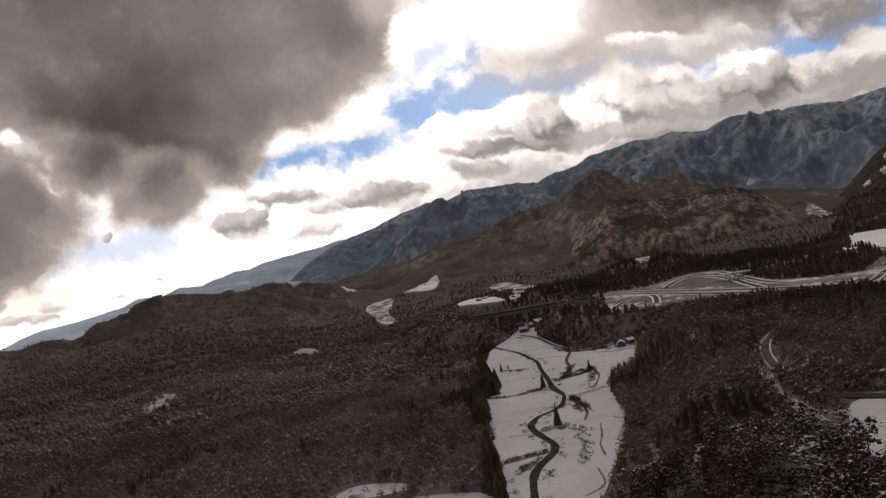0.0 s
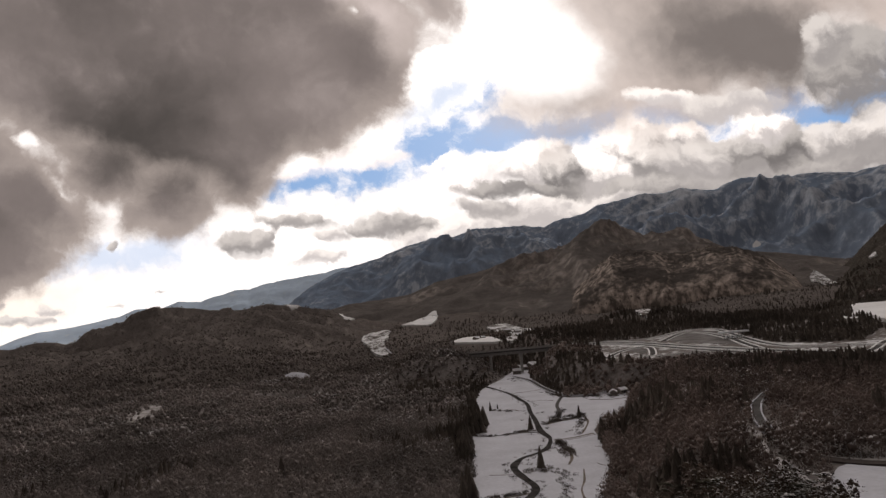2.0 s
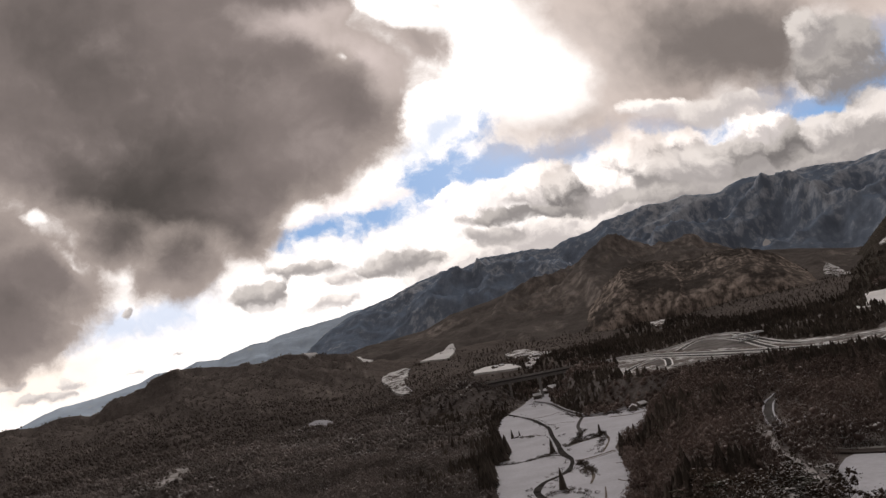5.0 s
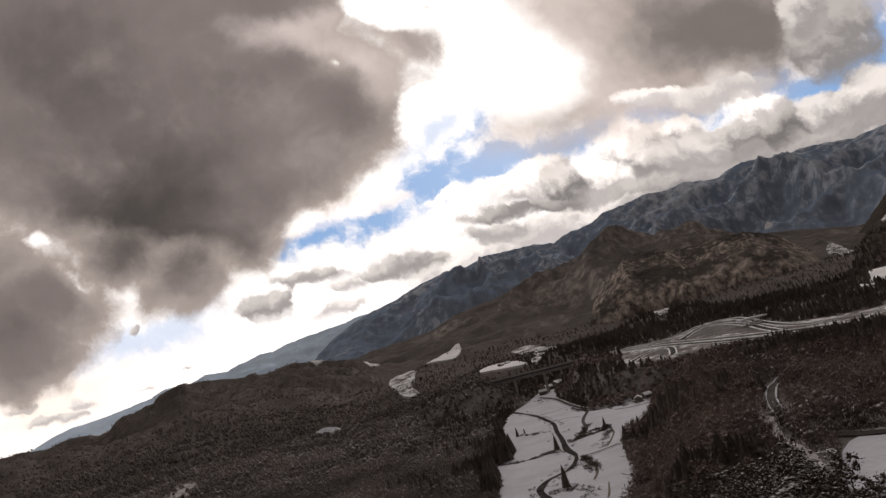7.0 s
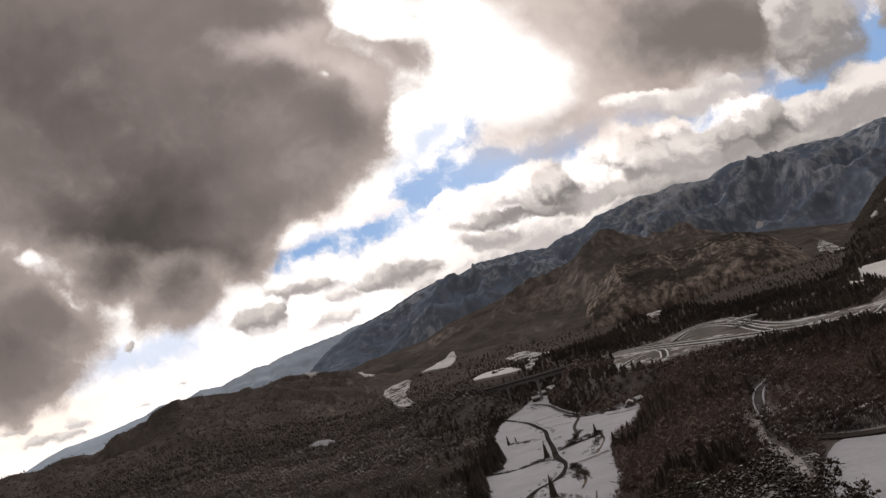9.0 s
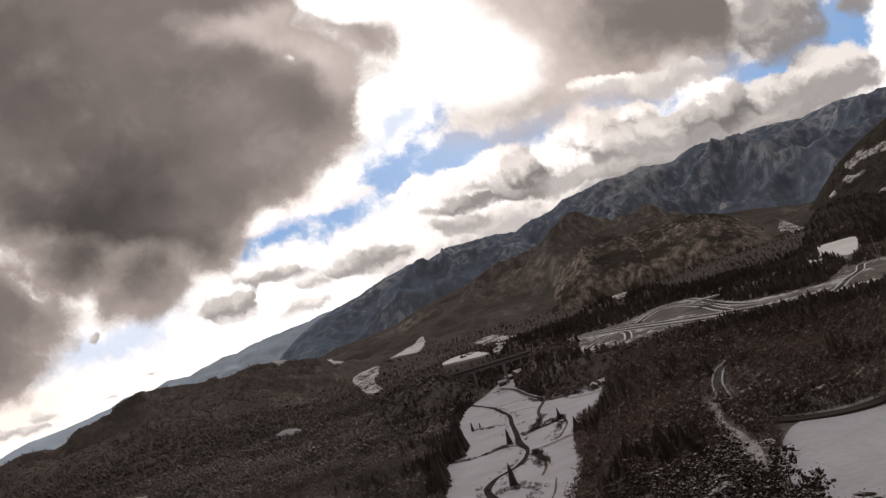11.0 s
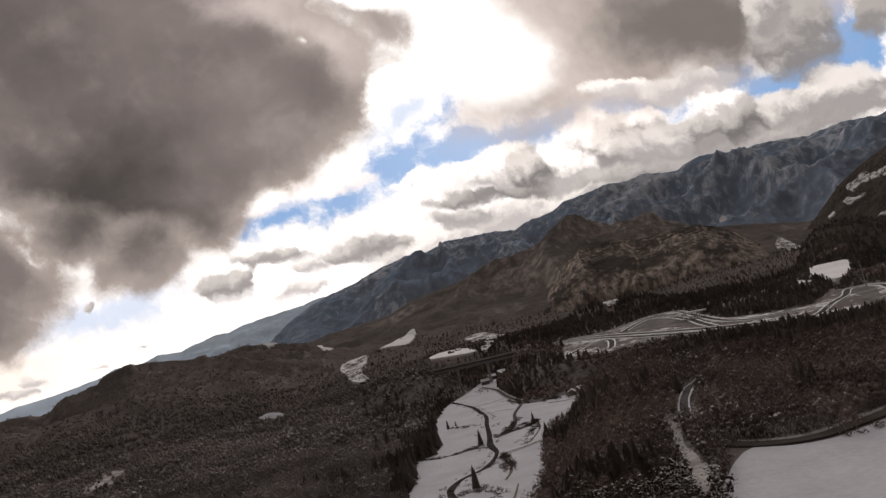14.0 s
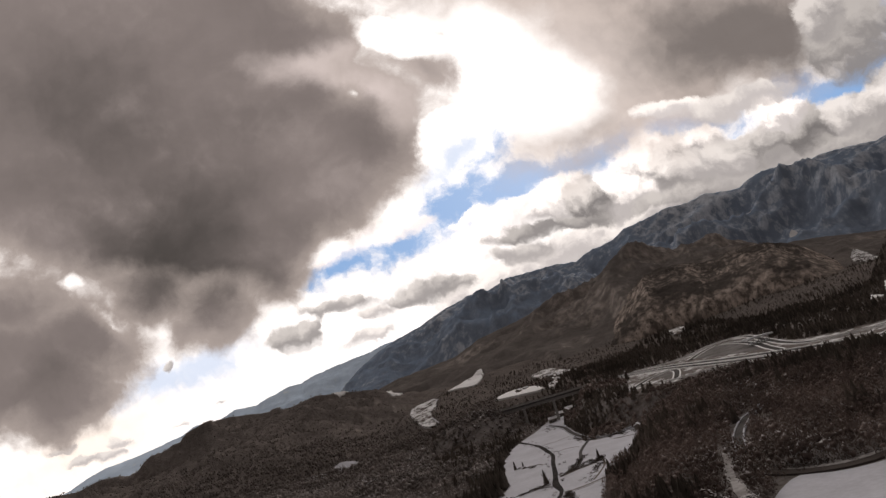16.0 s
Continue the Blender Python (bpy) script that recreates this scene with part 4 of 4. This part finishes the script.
def gable(w, d, h, rise, over=0.0, t=0.0):
    """A pitched roof over a w by d plan, ridge along x."""
    bm = bmesh.new()
    a, b = w / 2 + over, d / 2 + over
    drop = over * rise / (d / 2)
    pts = [(-a, -b, h - drop), (-a, 0, h + rise), (-a, b, h - drop), (a, b, h - drop), (a, 0, h + rise), (a, -b, h - drop)]
    v = [bm.verts.new(p) for p in pts]
    u = [bm.verts.new((x, y, z - t)) for x, y, z in pts]
    for q in ((0, 5, 4, 1), (1, 4, 3, 2)):
        bm.faces.new([v[i] for i in q])
        bm.faces.new([u[i] for i in q[::-1]])
    for i in range(6):
        j = (i + 1) % 6
        bm.faces.new((v[i], v[j], u[j], u[i]))
    bmesh.ops.recalc_face_normals(bm, faces=bm.faces)
    return bm


def house(w, d, h):
    root = thing("house", "small dark farmhouse with a snow-covered pitched roof", "house", pose(0, 0, -50), "houses of the valley")
    bm = box(bmesh.new(), 0, 0, -1.2, w, d, h + 1.2)
    for s in (-1, 1):
        x = s * w / 2
        f = [bm.verts.new(p) for p in ((x, -d / 2, h), (x, d / 2, h), (x, 0, h + d * 0.28))]
        bm.faces.new(f if s > 0 else f[::-1])
    part("wall", bm, WALLS, root)
    roof = part("roof", gable(w, d, h, d * 0.28 + 0.15, 0.7, 0.25), WALLS, root)
    part("roof_snow", gable(w, d, h + 0.36, d * 0.28 + 0.15, 0.55, 0.34), ROOF_SNOW, roof, "thick snow on the roof")
    for x in (-w * 0.28, w * 0.25):
        for s in (-1, 1):
            part("window", box(bmesh.new(), x, s * (d / 2 + 0.03), 1.1, 1.6, 0.08, 1.2), DARK_GLASS, root)
    part("door", box(bmesh.new(), 0, -d / 2 - 0.03, 0, 1.2, 0.08, 2.0), DARK_GLASS, root)
    return root


HOUSES = [house(9, 7, 4.2), house(12, 8, 5.5), house(7, 5, 3.0)]
SITES = [(84, 836, 20), (94, 842, 70), (78, 815, 35), (72, 792, 0), (100, 856, 10), (129, 549, 30), (120, 541, 75)]
VILLAGE = [(130, 1440, 10), (150, 1500, 40), (162, 1390, 80), (140, 1330, 25), (158, 1310, 5), (128, 1380, 60), (146, 1405, 15), (170, 1450, 30), (120, 1300, 70),
           (135, 1560, 20), (158, 1580, 50), (70, 1360, 20), (55, 1340, 60), (-60, 1980, 30), (-30, 2050, 10)]
for i, (x, y, turn) in enumerate(SITES + VILLAGE):
    hh = HOUSES[2 if y < 600 else i % 3]
    z = float(floor_height(y)) + 0.3 if i < len(SITES) else float(relief(x, y)) + 1.2
    copy_thing(hh, pose(x, y, z, 0, 0, turn))
for hh in HOUSES:
    for o in (*hh.children_recursive, hh):
        bpy.data.objects.remove(o)


# A thin power pylon, built as a plain pole with crossarms.
def mast():
    x, y = 402, 586
    z = float(land(x, y)) - 1
    root = thing("radio_mast", "tall thin grey steel mast beside the slip road", "mast", pose(x, y, z))
    bm = bmesh.new()
    bmesh.ops.create_cone(bm, cap_ends=True, segments=8, radius1=0.45, radius2=0.2, depth=26, matrix=Matrix.Translation((0, 0, 13)))
    part("pole", bm, STEEL, root)
    for h in (21, 24):
        part("crossarm", box(bmesh.new(), 0, 0, h, 3.4, 0.3, 0.3), STEEL, root)


mast()

# ---- woods ----
rng = np.random.default_rng(4)


def slivers(g, c, size, flat=1.0, rise=0.0):
    """Small twig clumps as bent slivers round the given centres."""
    k = len(c)
    a, b = g.normal(size=(k, 3)) * [1, 1, flat] + [0, 0, 0.9 * rise], g.normal(size=(k, 3)) * [1, 1, flat]
    a *= size * (0.6 + 0.8 * g.random((k, 1))) / np.linalg.norm(a, axis=1, keepdims=True)
    b *= size * (0.8 - 0.4 * rise) / np.linalg.norm(b, axis=1, keepdims=True)
    return np.stack([c - a * 0.5, c + a * 0.5 + b * 0.1, c + b * 0.7], 1).reshape(-1, 3), np.arange(3 * k).reshape(-1, 3)


OCTA = np.array([(1, 0, 0), (-1, 0, 0), (0, 1, 0), (0, -1, 0), (0, 0, 1), (0, 0, -1)], float)
OCTA_FACES = np.array([(0, 2, 4), (2, 1, 4), (1, 3, 4), (3, 0, 4), (2, 0, 5), (1, 2, 5), (3, 1, 5), (0, 3, 5)])


def tuft_tree(lumps, k, r, h, seed, size):
    """A bare crown: uneven clumps of twigs with loose sprays round them, over a trunk."""
    g = np.random.default_rng(seed)
    co, tr, n = [], [], 0
    for i in range(lumps):
        d = g.normal(size=3)
        c = d / np.linalg.norm(d) * g.random() ** 0.5 * np.array([r * 0.7, r * 0.7, h * 0.42]) + [0, 0, h * 0.47]
        rad = r * (0.5 + 0.4 * g.random()) / lumps ** 0.5
        turned = OCTA @ np.array(Euler(g.random(3) * 6).to_matrix())
        co.append(turned * (0.55 + 0.9 * g.random((6, 1))) * rad + c)
        tr.append(OCTA_FACES + n)
        n += 6
    if k:
        d = g.normal(size=(k, 3))
        d /= np.linalg.norm(d, axis=1, keepdims=True)
        c = d * (0.25 + 0.8 * g.random((k, 1)) ** 0.6) * [r, r, h * 0.48] + [0, 0, h * 0.50]
        sc, st = slivers(g, c, size, 1.0, 1.0)
        co.append(sc), tr.append(st + n)
        n += len(sc)
    co.append(np.array([(-.14, -.1, -1), (.14, -.1, -1), (0, .17, -1), (0, 0, h * 0.7)]))
    tr.append(np.array([(0, 1, 3), (1, 2, 3), (2, 0, 3)]) + n)
    return np.concatenate(co), np.concatenate(tr)


def cedar_tree(tiers, sides, r, h, seed):
    """A dark conifer: ragged skirts of separate boughs."""
    g = np.random.default_rng(seed)
    co, tr = [], []
    for i in range(tiers):
        z0, z1 = h * (0.08 + 0.8 * i / tiers), h * min(1.0, 0.08 + 0.8 * i / tiers + 0.36)
        rr = r * (1 - 0.82 * i / tiers)
        for s in range(sides):
            a = 2 * math.pi * (s + 0.5 * (i % 2)) / sides
            q, wv = rr * (0.65 + 0.6 * g.random()), math.pi / sides * 1.25
            low = z0 - 0.05 * h * g.random()
            n = len(co)
            co += [(q * math.cos(a - wv), q * math.sin(a - wv), low), (q * math.cos(a + wv), q * math.sin(a + wv), low), (0, 0, z1)]
            tr.append((n, n + 1, n + 2))
    return np.array(co), np.array(tr)


def plant(name, protos, x, y, z, size, mat, label, category="woods"):
    """Many trees as one mesh."""
    cos, tris, base = [], [], 0
    kind = rng.integers(0, len(protos), len(x))
    turn = rng.random(len(x)) * 2 * math.pi
    for k, (co, tr) in enumerate(protos):
        i = np.nonzero(kind == k)[0]
        if not len(i):
            continue
        c, s = np.cos(turn[i])[:, None], np.sin(turn[i])[:, None]
        w = size[i][:, None]
        px = (co[None, :, 0] * c - co[None, :, 1] * s) * w + x[i][:, None]
        py = (co[None, :, 0] * s + co[None, :, 1] * c) * w + y[i][:, None]
        pz = co[None, :, 2] * w + z[i][:, None]
        cos.append(np.stack([px, py, pz], -1).reshape(-1, 3))
        n = len(co)
        tris.append((tr[None] + (base + np.arange(len(i)) * n)[:, None, None]).reshape(-1, 3))
        base += n * len(i)
    ob = array_mesh(name, np.concatenate(cos), np.concatenate(tris), mat, True)
    return tagged(ob, label, category, kind="stuff")


def twig_material(name, dark, light, snow_from, snow=(0.46, 0.45, 0.455), grain=0.9):
    """Twigs or needles that change from tree to tree and stand to stand, with snow caught on the upper sides."""
    mat, nt, bsdf = material(name)
    geo = nt.nodes.new("ShaderNodeNewGeometry")
    r = geo.outputs["Random Per Island"]
    wide, tint, fine = noise_of(nt, 0.014, 6, 0.65), noise_of(nt, 0.006, 4, 0.6), noise_of(nt, grain, 4, 0.7)
    col = ramp(nt, r, (0.0, dark), (1.0, light))
    tint = calc(nt, "ADD", calc(nt, "MULTIPLY", tint, 0.5), calc(nt, "MULTIPLY", noise_of(nt, 0.032, 3, 0.6), 0.5))
    hue = node(nt, "ShaderNodeMapRange", Value=tint)
    hue.inputs[1].default_value, hue.inputs[2].default_value = 0.45, 0.55
    col = blend(nt, calc(nt, "MULTIPLY", hue.outputs[0], 0.8), col, tuple(v * 0.5 for v in dark))
    up = node(nt, "ShaderNodeSeparateXYZ", Vector=geo.outputs["Normal"]).outputs[2]
    s = calc(nt, "ADD", calc(nt, "MULTIPLY", up, 0.45), calc(nt, "MULTIPLY", fine, 0.75))
    s = calc(nt, "ADD", s, calc(nt, "MULTIPLY", calc(nt, "SUBTRACT", wide, 0.5), 1.5))
    s = calc(nt, "ADD", s, calc(nt, "MULTIPLY", r, 0.12))
    f = node(nt, "ShaderNodeMapRange", Value=s)
    f.inputs[1].default_value, f.inputs[2].default_value = snow_from, snow_from + 0.2
    nt.links.new(blend(nt, f.outputs[0], col, snow), bsdf.inputs["Base Color"])
    bsdf.inputs["Roughness"].default_value = 0.95
    bsdf.inputs["Specular IOR Level"].default_value = 0.1
    return mat


TWIGS = twig_material("bare_twigs", (0.19, 0.147, 0.131), (0.265, 0.211, 0.19), 0.93, (0.46, 0.445, 0.445), 0.8)
# West side twigs: snowier, and lighter in base colour than the bare twigs.
FROSTED = twig_material("frosted_twigs", (0.235, 0.205, 0.191), (0.305, 0.268, 0.252), 0.90, (0.52, 0.51, 0.515), 0.8)
# Lightened and evened in colour to offset the trees' shading and suggest haze.
DISTANT = twig_material("distant_twigs", (0.215, 0.185, 0.17), (0.25, 0.216, 0.20), 1.12, (0.36, 0.35, 0.35), 0.3)
NEEDLES = twig_material("cedar_needles", (0.112, 0.094, 0.080), (0.16, 0.136, 0.116), 1.0)

# places for trees, thinning with distance
xs, ys, dd = [], [], []
r = 70.0
while r < 3150:
    s = max(4.4, r * 0.0088)
    n = int(1.66 * r / s)
    a = -0.80 + (np.arange(n) + rng.random(n)) * s / r
    q = r + (rng.random(n) - 0.5) * s * 1.6
    xs.append(q * np.sin(a)), ys.append(q * np.cos(a)), dd.append(np.full(n, s))
    r += s
tx, ty, ts = np.concatenate(xs), np.concatenate(ys), np.concatenate(dd)
free = np.ones(len(tx), bool)
for f in FIELDS:
    for ahead in (0, 3, 8):
        k = 1 + ahead / np.hypot(tx, ty)
        free &= ~inside(f, tx * k, ty * k)
for f in FAR_FIELDS:
    for ahead in (0, 20, 45):
        k = 1 + ahead / np.hypot(tx, ty)
        free &= ~inside(f, tx * k, ty * k)
for f in GLADES + THIN_FIELDS:
    far_off = f[0][1] > 500
    for ahead in ((0, 20, 45) if far_off else (0, 4, 8)):
        k = 1 + ahead / np.hypot(tx, ty)
        free &= ~(inside(f, tx * k, ty * k) & (rng.random(len(tx)) < (0.95 if f[0][1] > 900 else 0.4 if far_off else 0.75)))
for line in (HIGHWAY, SECOND, VALLEY_ROAD, *RAMPS, *WOOD_ROADS):
    p = finer(line, 4)
    for x, y in p:
        free &= np.hypot(tx - x, ty - y) > (9 if y > 400 and x > 145 else 3.6)
tx, ty, ts = tx[free], ty[free], ts[free]
td = np.hypot(tx, ty)
tz = relief(tx, ty)
wide = fbm(tx / 130, ty / 130, 4, 51) + 0.5 * fbm(tx / 30, ty / 30, 3, 52)
cedar = wide + 0.3 * (rng.random(len(tx)) - 0.5) > np.where(tx < 0, 0.16, np.where(td < 520, -0.03, 0.0))
bank = edge(VALLEY_LEFT, ty) - tx
cedar |= (bank > 0) & (bank < 10 + 14 * wide) & (ty > 190) & (ty < 700)
cedar |= (np.degrees(np.arctan2(tx, ty)) > 9) & (td > 850) & (td < 1950) & (tz < 150) & (wide > -0.45)
cedar &= ~((np.degrees(np.arctan2(tx, ty)) < -5) & (td > 620))
size = (0.65 + 0.5 * rng.random(len(tx))) * (1 + 0.45 * fbm(tx / 45, ty / 45, 3, 71))
# fewer trees on bare rock; far ones thinned and shrunk for the camera's view
az_t = np.degrees(np.arctan2(tx, ty))
crest = (az_t > 13) & (az_t < 28) & (td > 2200) & (td < 2330)
face = (az_t > 14.5) & (az_t < 27.5) & (td > 1900) & (td < 2240)
scrub = (rng.random(len(tx)) < 0.85) & (fbm(tx / 90, ty / 90, 4, 91) > np.where(face, 0.24, 0.0)) & (az_t > -2) & (az_t < 30)
keep = (td < 1500) | crest | scrub | (tz < 125) | (np.maximum(flank("rock", az_t, td), flank("dome", az_t, td)) < tz - 1)
hill = (az_t < -8) & (td > 1500) & (td < 2640) & (flank("left", az_t, td) > land(tx, ty)) & (rng.random(len(tx)) < 0.55)
rim = (td > 2480) & (td < 2640) & (az_t < -11)
keep &= (td < 1500) | rim | hill | ((az_t > 28.5) & (td < 2830) & (rng.random(len(tx)) < 0.7)) | crest | (cedar & (td < 2000)) | ((td < 1800) & (rng.random(len(tx)) < 0.4))
size = size * np.where(scrub & (td > 1700), 0.75, 1.0) * (1 - 0.4 * smooth(1000, 1700, td))
cedar &= ~(scrub & ~crest & (td > 1700))
tx, ty, ts, tz, td, cedar, size = (v[keep] for v in (tx, ty, ts, tz, td, cedar, size))
near = td < 520
single = (tx > 25) & (tx < 130) & (td < 205)
order = np.nonzero(single)[0]
single[order[300:]] = False
grow = np.clip(ts / 6.5, 1.0, 1.6)
BARE_NEAR = [tuft_tree(3, 105, 2.4, 9.0, 100 + i, 1.25) for i in range(8)]
BARE_FAR = [tuft_tree(2, 32, 3.2, 6.4, 200 + i, 1.9) for i in range(8)]
CEDAR_NEAR = [cedar_tree(7, 9, 2.4, 9.0 + 0.6 * i, 300 + i) for i in range(4)]
CEDAR_FAR = [cedar_tree(3, 5, 2.3, 7.5, 400 + i) for i in range(4)]
for who, mask, protos, mat, label in (
        ("bare_woods", near & ~cedar & ~single & (tx > 0), BARE_NEAR, TWIGS, "leafless brown broadleaf woods on the near bank"),
        ("bare_woods", near & ~cedar & ~single & (tx <= 0), BARE_NEAR, FROSTED, "leafless brown broadleaf woods dusted with snow"),
        ("bare_woods", ~near & ~cedar & (tx > 60) & (td < 1450), BARE_FAR, TWIGS, "distant dark leafless woods below the motorway"),
        ("bare_woods", ~near & ~cedar & (tx <= 60) & (td < 1000), BARE_FAR, FROSTED, "distant leafless brown woods dusted with snow"),
        ("bare_woods", ~near & ~cedar & ((tx <= 60) & (td >= 1000) | (td >= 1450)), BARE_FAR, DISTANT, "far leafless brown woods on the slopes"),
        ("cedar_woods", near & cedar & ~single, CEDAR_NEAR, NEEDLES, "dark green cedar woods dusted with snow"),
        ("cedar_woods", ~near & cedar, CEDAR_FAR, NEEDLES, "distant dark cedar woods")):
    if mask.any():
        plant(who, protos, tx[mask], ty[mask], tz[mask], (size * np.where(near, 1, grow))[mask], mat, label)

# ---- single trees on the near bank ----
BARK = surface("grey_bark", (0.05, 0.042, 0.036), (0.14, 0.12, 0.105), 1.5, 0.9, 8.0, 0.4, 0.03)
LADEN = twig_material("snow_laden_twigs", (0.085, 0.063, 0.05), (0.18, 0.14, 0.115), 0.76, (0.56, 0.545, 0.545), 0.8)
PINE = twig_material("pine_needles", (0.045, 0.040, 0.028), (0.10, 0.088, 0.064), 0.84, (0.56, 0.545, 0.545), 0.9)


def limb(bm, a, b, r0, r1, sides=5):
    a, b = Vector(a), Vector(b)
    q = (b - a).to_track_quat("Z", "Y")
    rings = []
    for at, rad in ((a, r0), (b, r1)):
        rings.append([bm.verts.new(at + q @ Vector((rad * math.cos(2 * math.pi * i / sides), rad * math.sin(2 * math.pi * i / sides), 0))) for i in range(sides)])
    for i in range(sides):
        j = (i + 1) % sides
        bm.faces.new((rings[0][i], rings[0][j], rings[1][j], rings[1][i]))


def tree(kind, seed):
    g = np.random.default_rng(seed)
    label = {"bare": "leafless broadleaf tree with snow on its twigs", "pine": "dark pine with flat snow-dusted boughs", "fir": "small dark conical conifer dusted with snow"}[kind]
    root = thing("tree", label, "tree", pose(0, 0, -60), "trees on the near bank")
    bm = bmesh.new()
    h = {"bare": 9.0, "pine": 8.5, "fir": 8.0}[kind]
    lean = Vector((g.normal() * 0.3, g.normal() * 0.3, 0))
    mid, top = lean + Vector((0, 0, h * 0.45)), lean * 2 + Vector((0, 0, h * 0.85))
    limb(bm, (0, 0, -1.0), mid, 0.17, 0.12)
    limb(bm, mid, top, 0.12, 0.04)
    tips = []
    n = {"bare": 13, "pine": 9, "fir": 0}[kind]
    for i in range(n):
        s = 0.35 + 0.6 * i / n
        a = mid.lerp(top, max(0, (s - 0.45) / 0.4)) if s > 0.45 else Vector((0, 0, -1)).lerp(mid, s / 0.45)
        ang = i * 2.4 + g.random()
        reach = (2.7 if kind == "bare" else 2.4) * (1.15 - 0.55 * s) * (0.7 + 0.5 * g.random())
        b = a + Vector((math.cos(ang) * reach, math.sin(ang) * reach, reach * (0.9 if kind == "bare" else 0.12)))
        limb(bm, a, b, 0.06, 0.02, 4)
        tips.append((a, b))
    part("trunk", bm, BARK, root)
    if kind == "fir":
        co, tr = cedar_tree(8, 11, 1.5, h, seed)
    else:
        cos, trs, n = [], [], 0
        for a, b in tips:
            a, b = np.array(a), np.array(b)
            for j in range(3 if kind == "bare" else 4):
                at = a + (b - a) * (0.55 + 0.5 * g.random()) + g.normal(size=3) * ((0.45, 0.45, 0.4) if kind == "bare" else (0.6, 0.6, 0.08))
                turned = OCTA @ np.array(Euler(g.random(3) * 6).to_matrix())
                rad = (0.34 + 0.3 * g.random()) * np.array((1, 1, 1) if kind == "bare" else (1.35, 1.35, 0.4))
                cos.append(turned * (0.6 + 0.8 * g.random((6, 1))) * rad + at)
                trs.append(OCTA_FACES + n)
                n += 6
            k = 14 if kind == "bare" else 16
            s = 0.4 + 0.75 * g.random((k, 1))
            spread = (0.7, 0.7, 0.6) if kind == "bare" else (0.9, 0.9, 0.15)
            sc, st = slivers(g, a[None] * (1 - s) + b[None] * s + g.normal(size=(k, 3)) * spread, 0.6, 1.0 if kind == "bare" else 0.5)
            cos.append(sc), trs.append(st + n)
            n += len(sc)
        co, tr = np.concatenate(cos), np.concatenate(trs)
    crown = array_mesh("crown", co, tr, LADEN if kind == "bare" else PINE if kind == "pine" else NEEDLES)
    crown.parent = root
    return root


KINDS = [tree("bare", 1), tree("bare", 2), tree("bare", 3), tree("bare", 5), tree("pine", 4), tree("pine", 8), tree("fir", 6)]
picks = np.nonzero(single)[0]
for n, i in enumerate(picks):
    k = 6 if cedar[i] and n % 3 else n % 6
    copy_thing(KINDS[k], pose(tx[i], ty[i], tz[i], 0, 0, float(rng.random() * 360)) @ Matrix.Scale(float(size[i]) * 1.05, 4))
LONE = [(27, 304, 1.3), (37, 414, 1.2), (20, 512, 0.9), (26, 520, 0.5), (76, 462, 0.8)]
for x, y, s in LONE:
    copy_thing(KINDS[6], pose(x, y, float(floor_height(y)) + 0.3, 0, 0, x * 9) @ Matrix.Scale(s, 4))
for k in KINDS:
    for o in (*k.children_recursive, k):
        bpy.data.objects.remove(o)

# ---- shrubs and dead grass along the stream and banks ----
SHRUB = [tuft_tree(0, 26, 1.0, 0.9, 500 + i, 0.55) for i in range(5)]
BRUSH = twig_material("dead_brush", (0.085, 0.07, 0.06), (0.2, 0.168, 0.146), 0.9)
bx, by = [], []


def strew(line, count, spread):
    p = finer(line, 2)
    i = rng.integers(0, len(p), count)
    bx.extend(p[i, 0] + rng.normal(size=count) * spread)
    by.extend(p[i, 1] + rng.normal(size=count) * spread)


strew(RIVER[:8], 80, 3.2)
strew(RIVER[7:15], 130, 2.6)
strew(RIVER[14:], 75, 3.5)
strew([(47, 430), (58, 446), (68, 455), (77, 462)], 75, 1.8)
strew([(77, 462), (70, 425), (58, 385)], 75, 1.6)
strew([(44, 372), (45, 350), (47, 335)], 75, 1.5)
strew([(-2, 258), (8, 262), (18, 264)], 45, 0.8)
strew([(2, 240), (8, 250), (17, 258)], 35, 1.2)
strew([(30, 305), (34, 285), (30, 262), (27, 240)], 45, 1.6)
strew([(22, 512), (30, 505), (34, 500)], 25, 1.5)
strew([(-6, 414), (14, 402), (34, 406)], 60, 0.9)
strew([(28, 409), (36, 410)], 30, 1.5)
strew([(100, 548), (118, 545), (128, 540)], 30, 3)
strew([(60, 740), (66, 700)], 20, 3)
strew([(52, 436), (60, 441), (70, 447), (77, 460)], 110, 1.3)
strew([(56, 452), (64, 466), (70, 490)], 60, 1.8)
strew([(46, 365), (45, 345), (43, 325)], 60, 1.6)
strew([(100, 545), (112, 535), (126, 535)], 60, 4)
strew([(76, 600), (78, 570), (88, 556)], 40, 2)
strew([(16, 300), (26, 300), (30, 296)], 20, 1.0)
strew([(100, 226), (108, 216), (122, 210), (140, 216), (160, 224)], 110, 2.2)
strew([(126, 196), (133, 193), (138, 198)], 14, 1.2)
strew([(-110, 222), (-60, 240), (-30, 232)], 70, 5)
strew([(-120, 200), (-60, 196), (-20, 205)], 70, 5)
bx, by = np.array(bx), np.array(by)
water = finer(RIVER, 2)
dry = np.min(np.hypot(bx[:, None] - water[None, :, 0], by[:, None] - water[None, :, 1]), 1) > 2.6
bx, by = bx[dry], by[dry]
plant("brush", SHRUB, bx, by, np.where((bx < -8) | (bx > 85) & (by < 300), land(bx, by), floor_height(by)) + 0.3, 0.9 + 0.9 * rng.random(len(bx)), BRUSH, "brown dead brush along the stream banks", "brush")
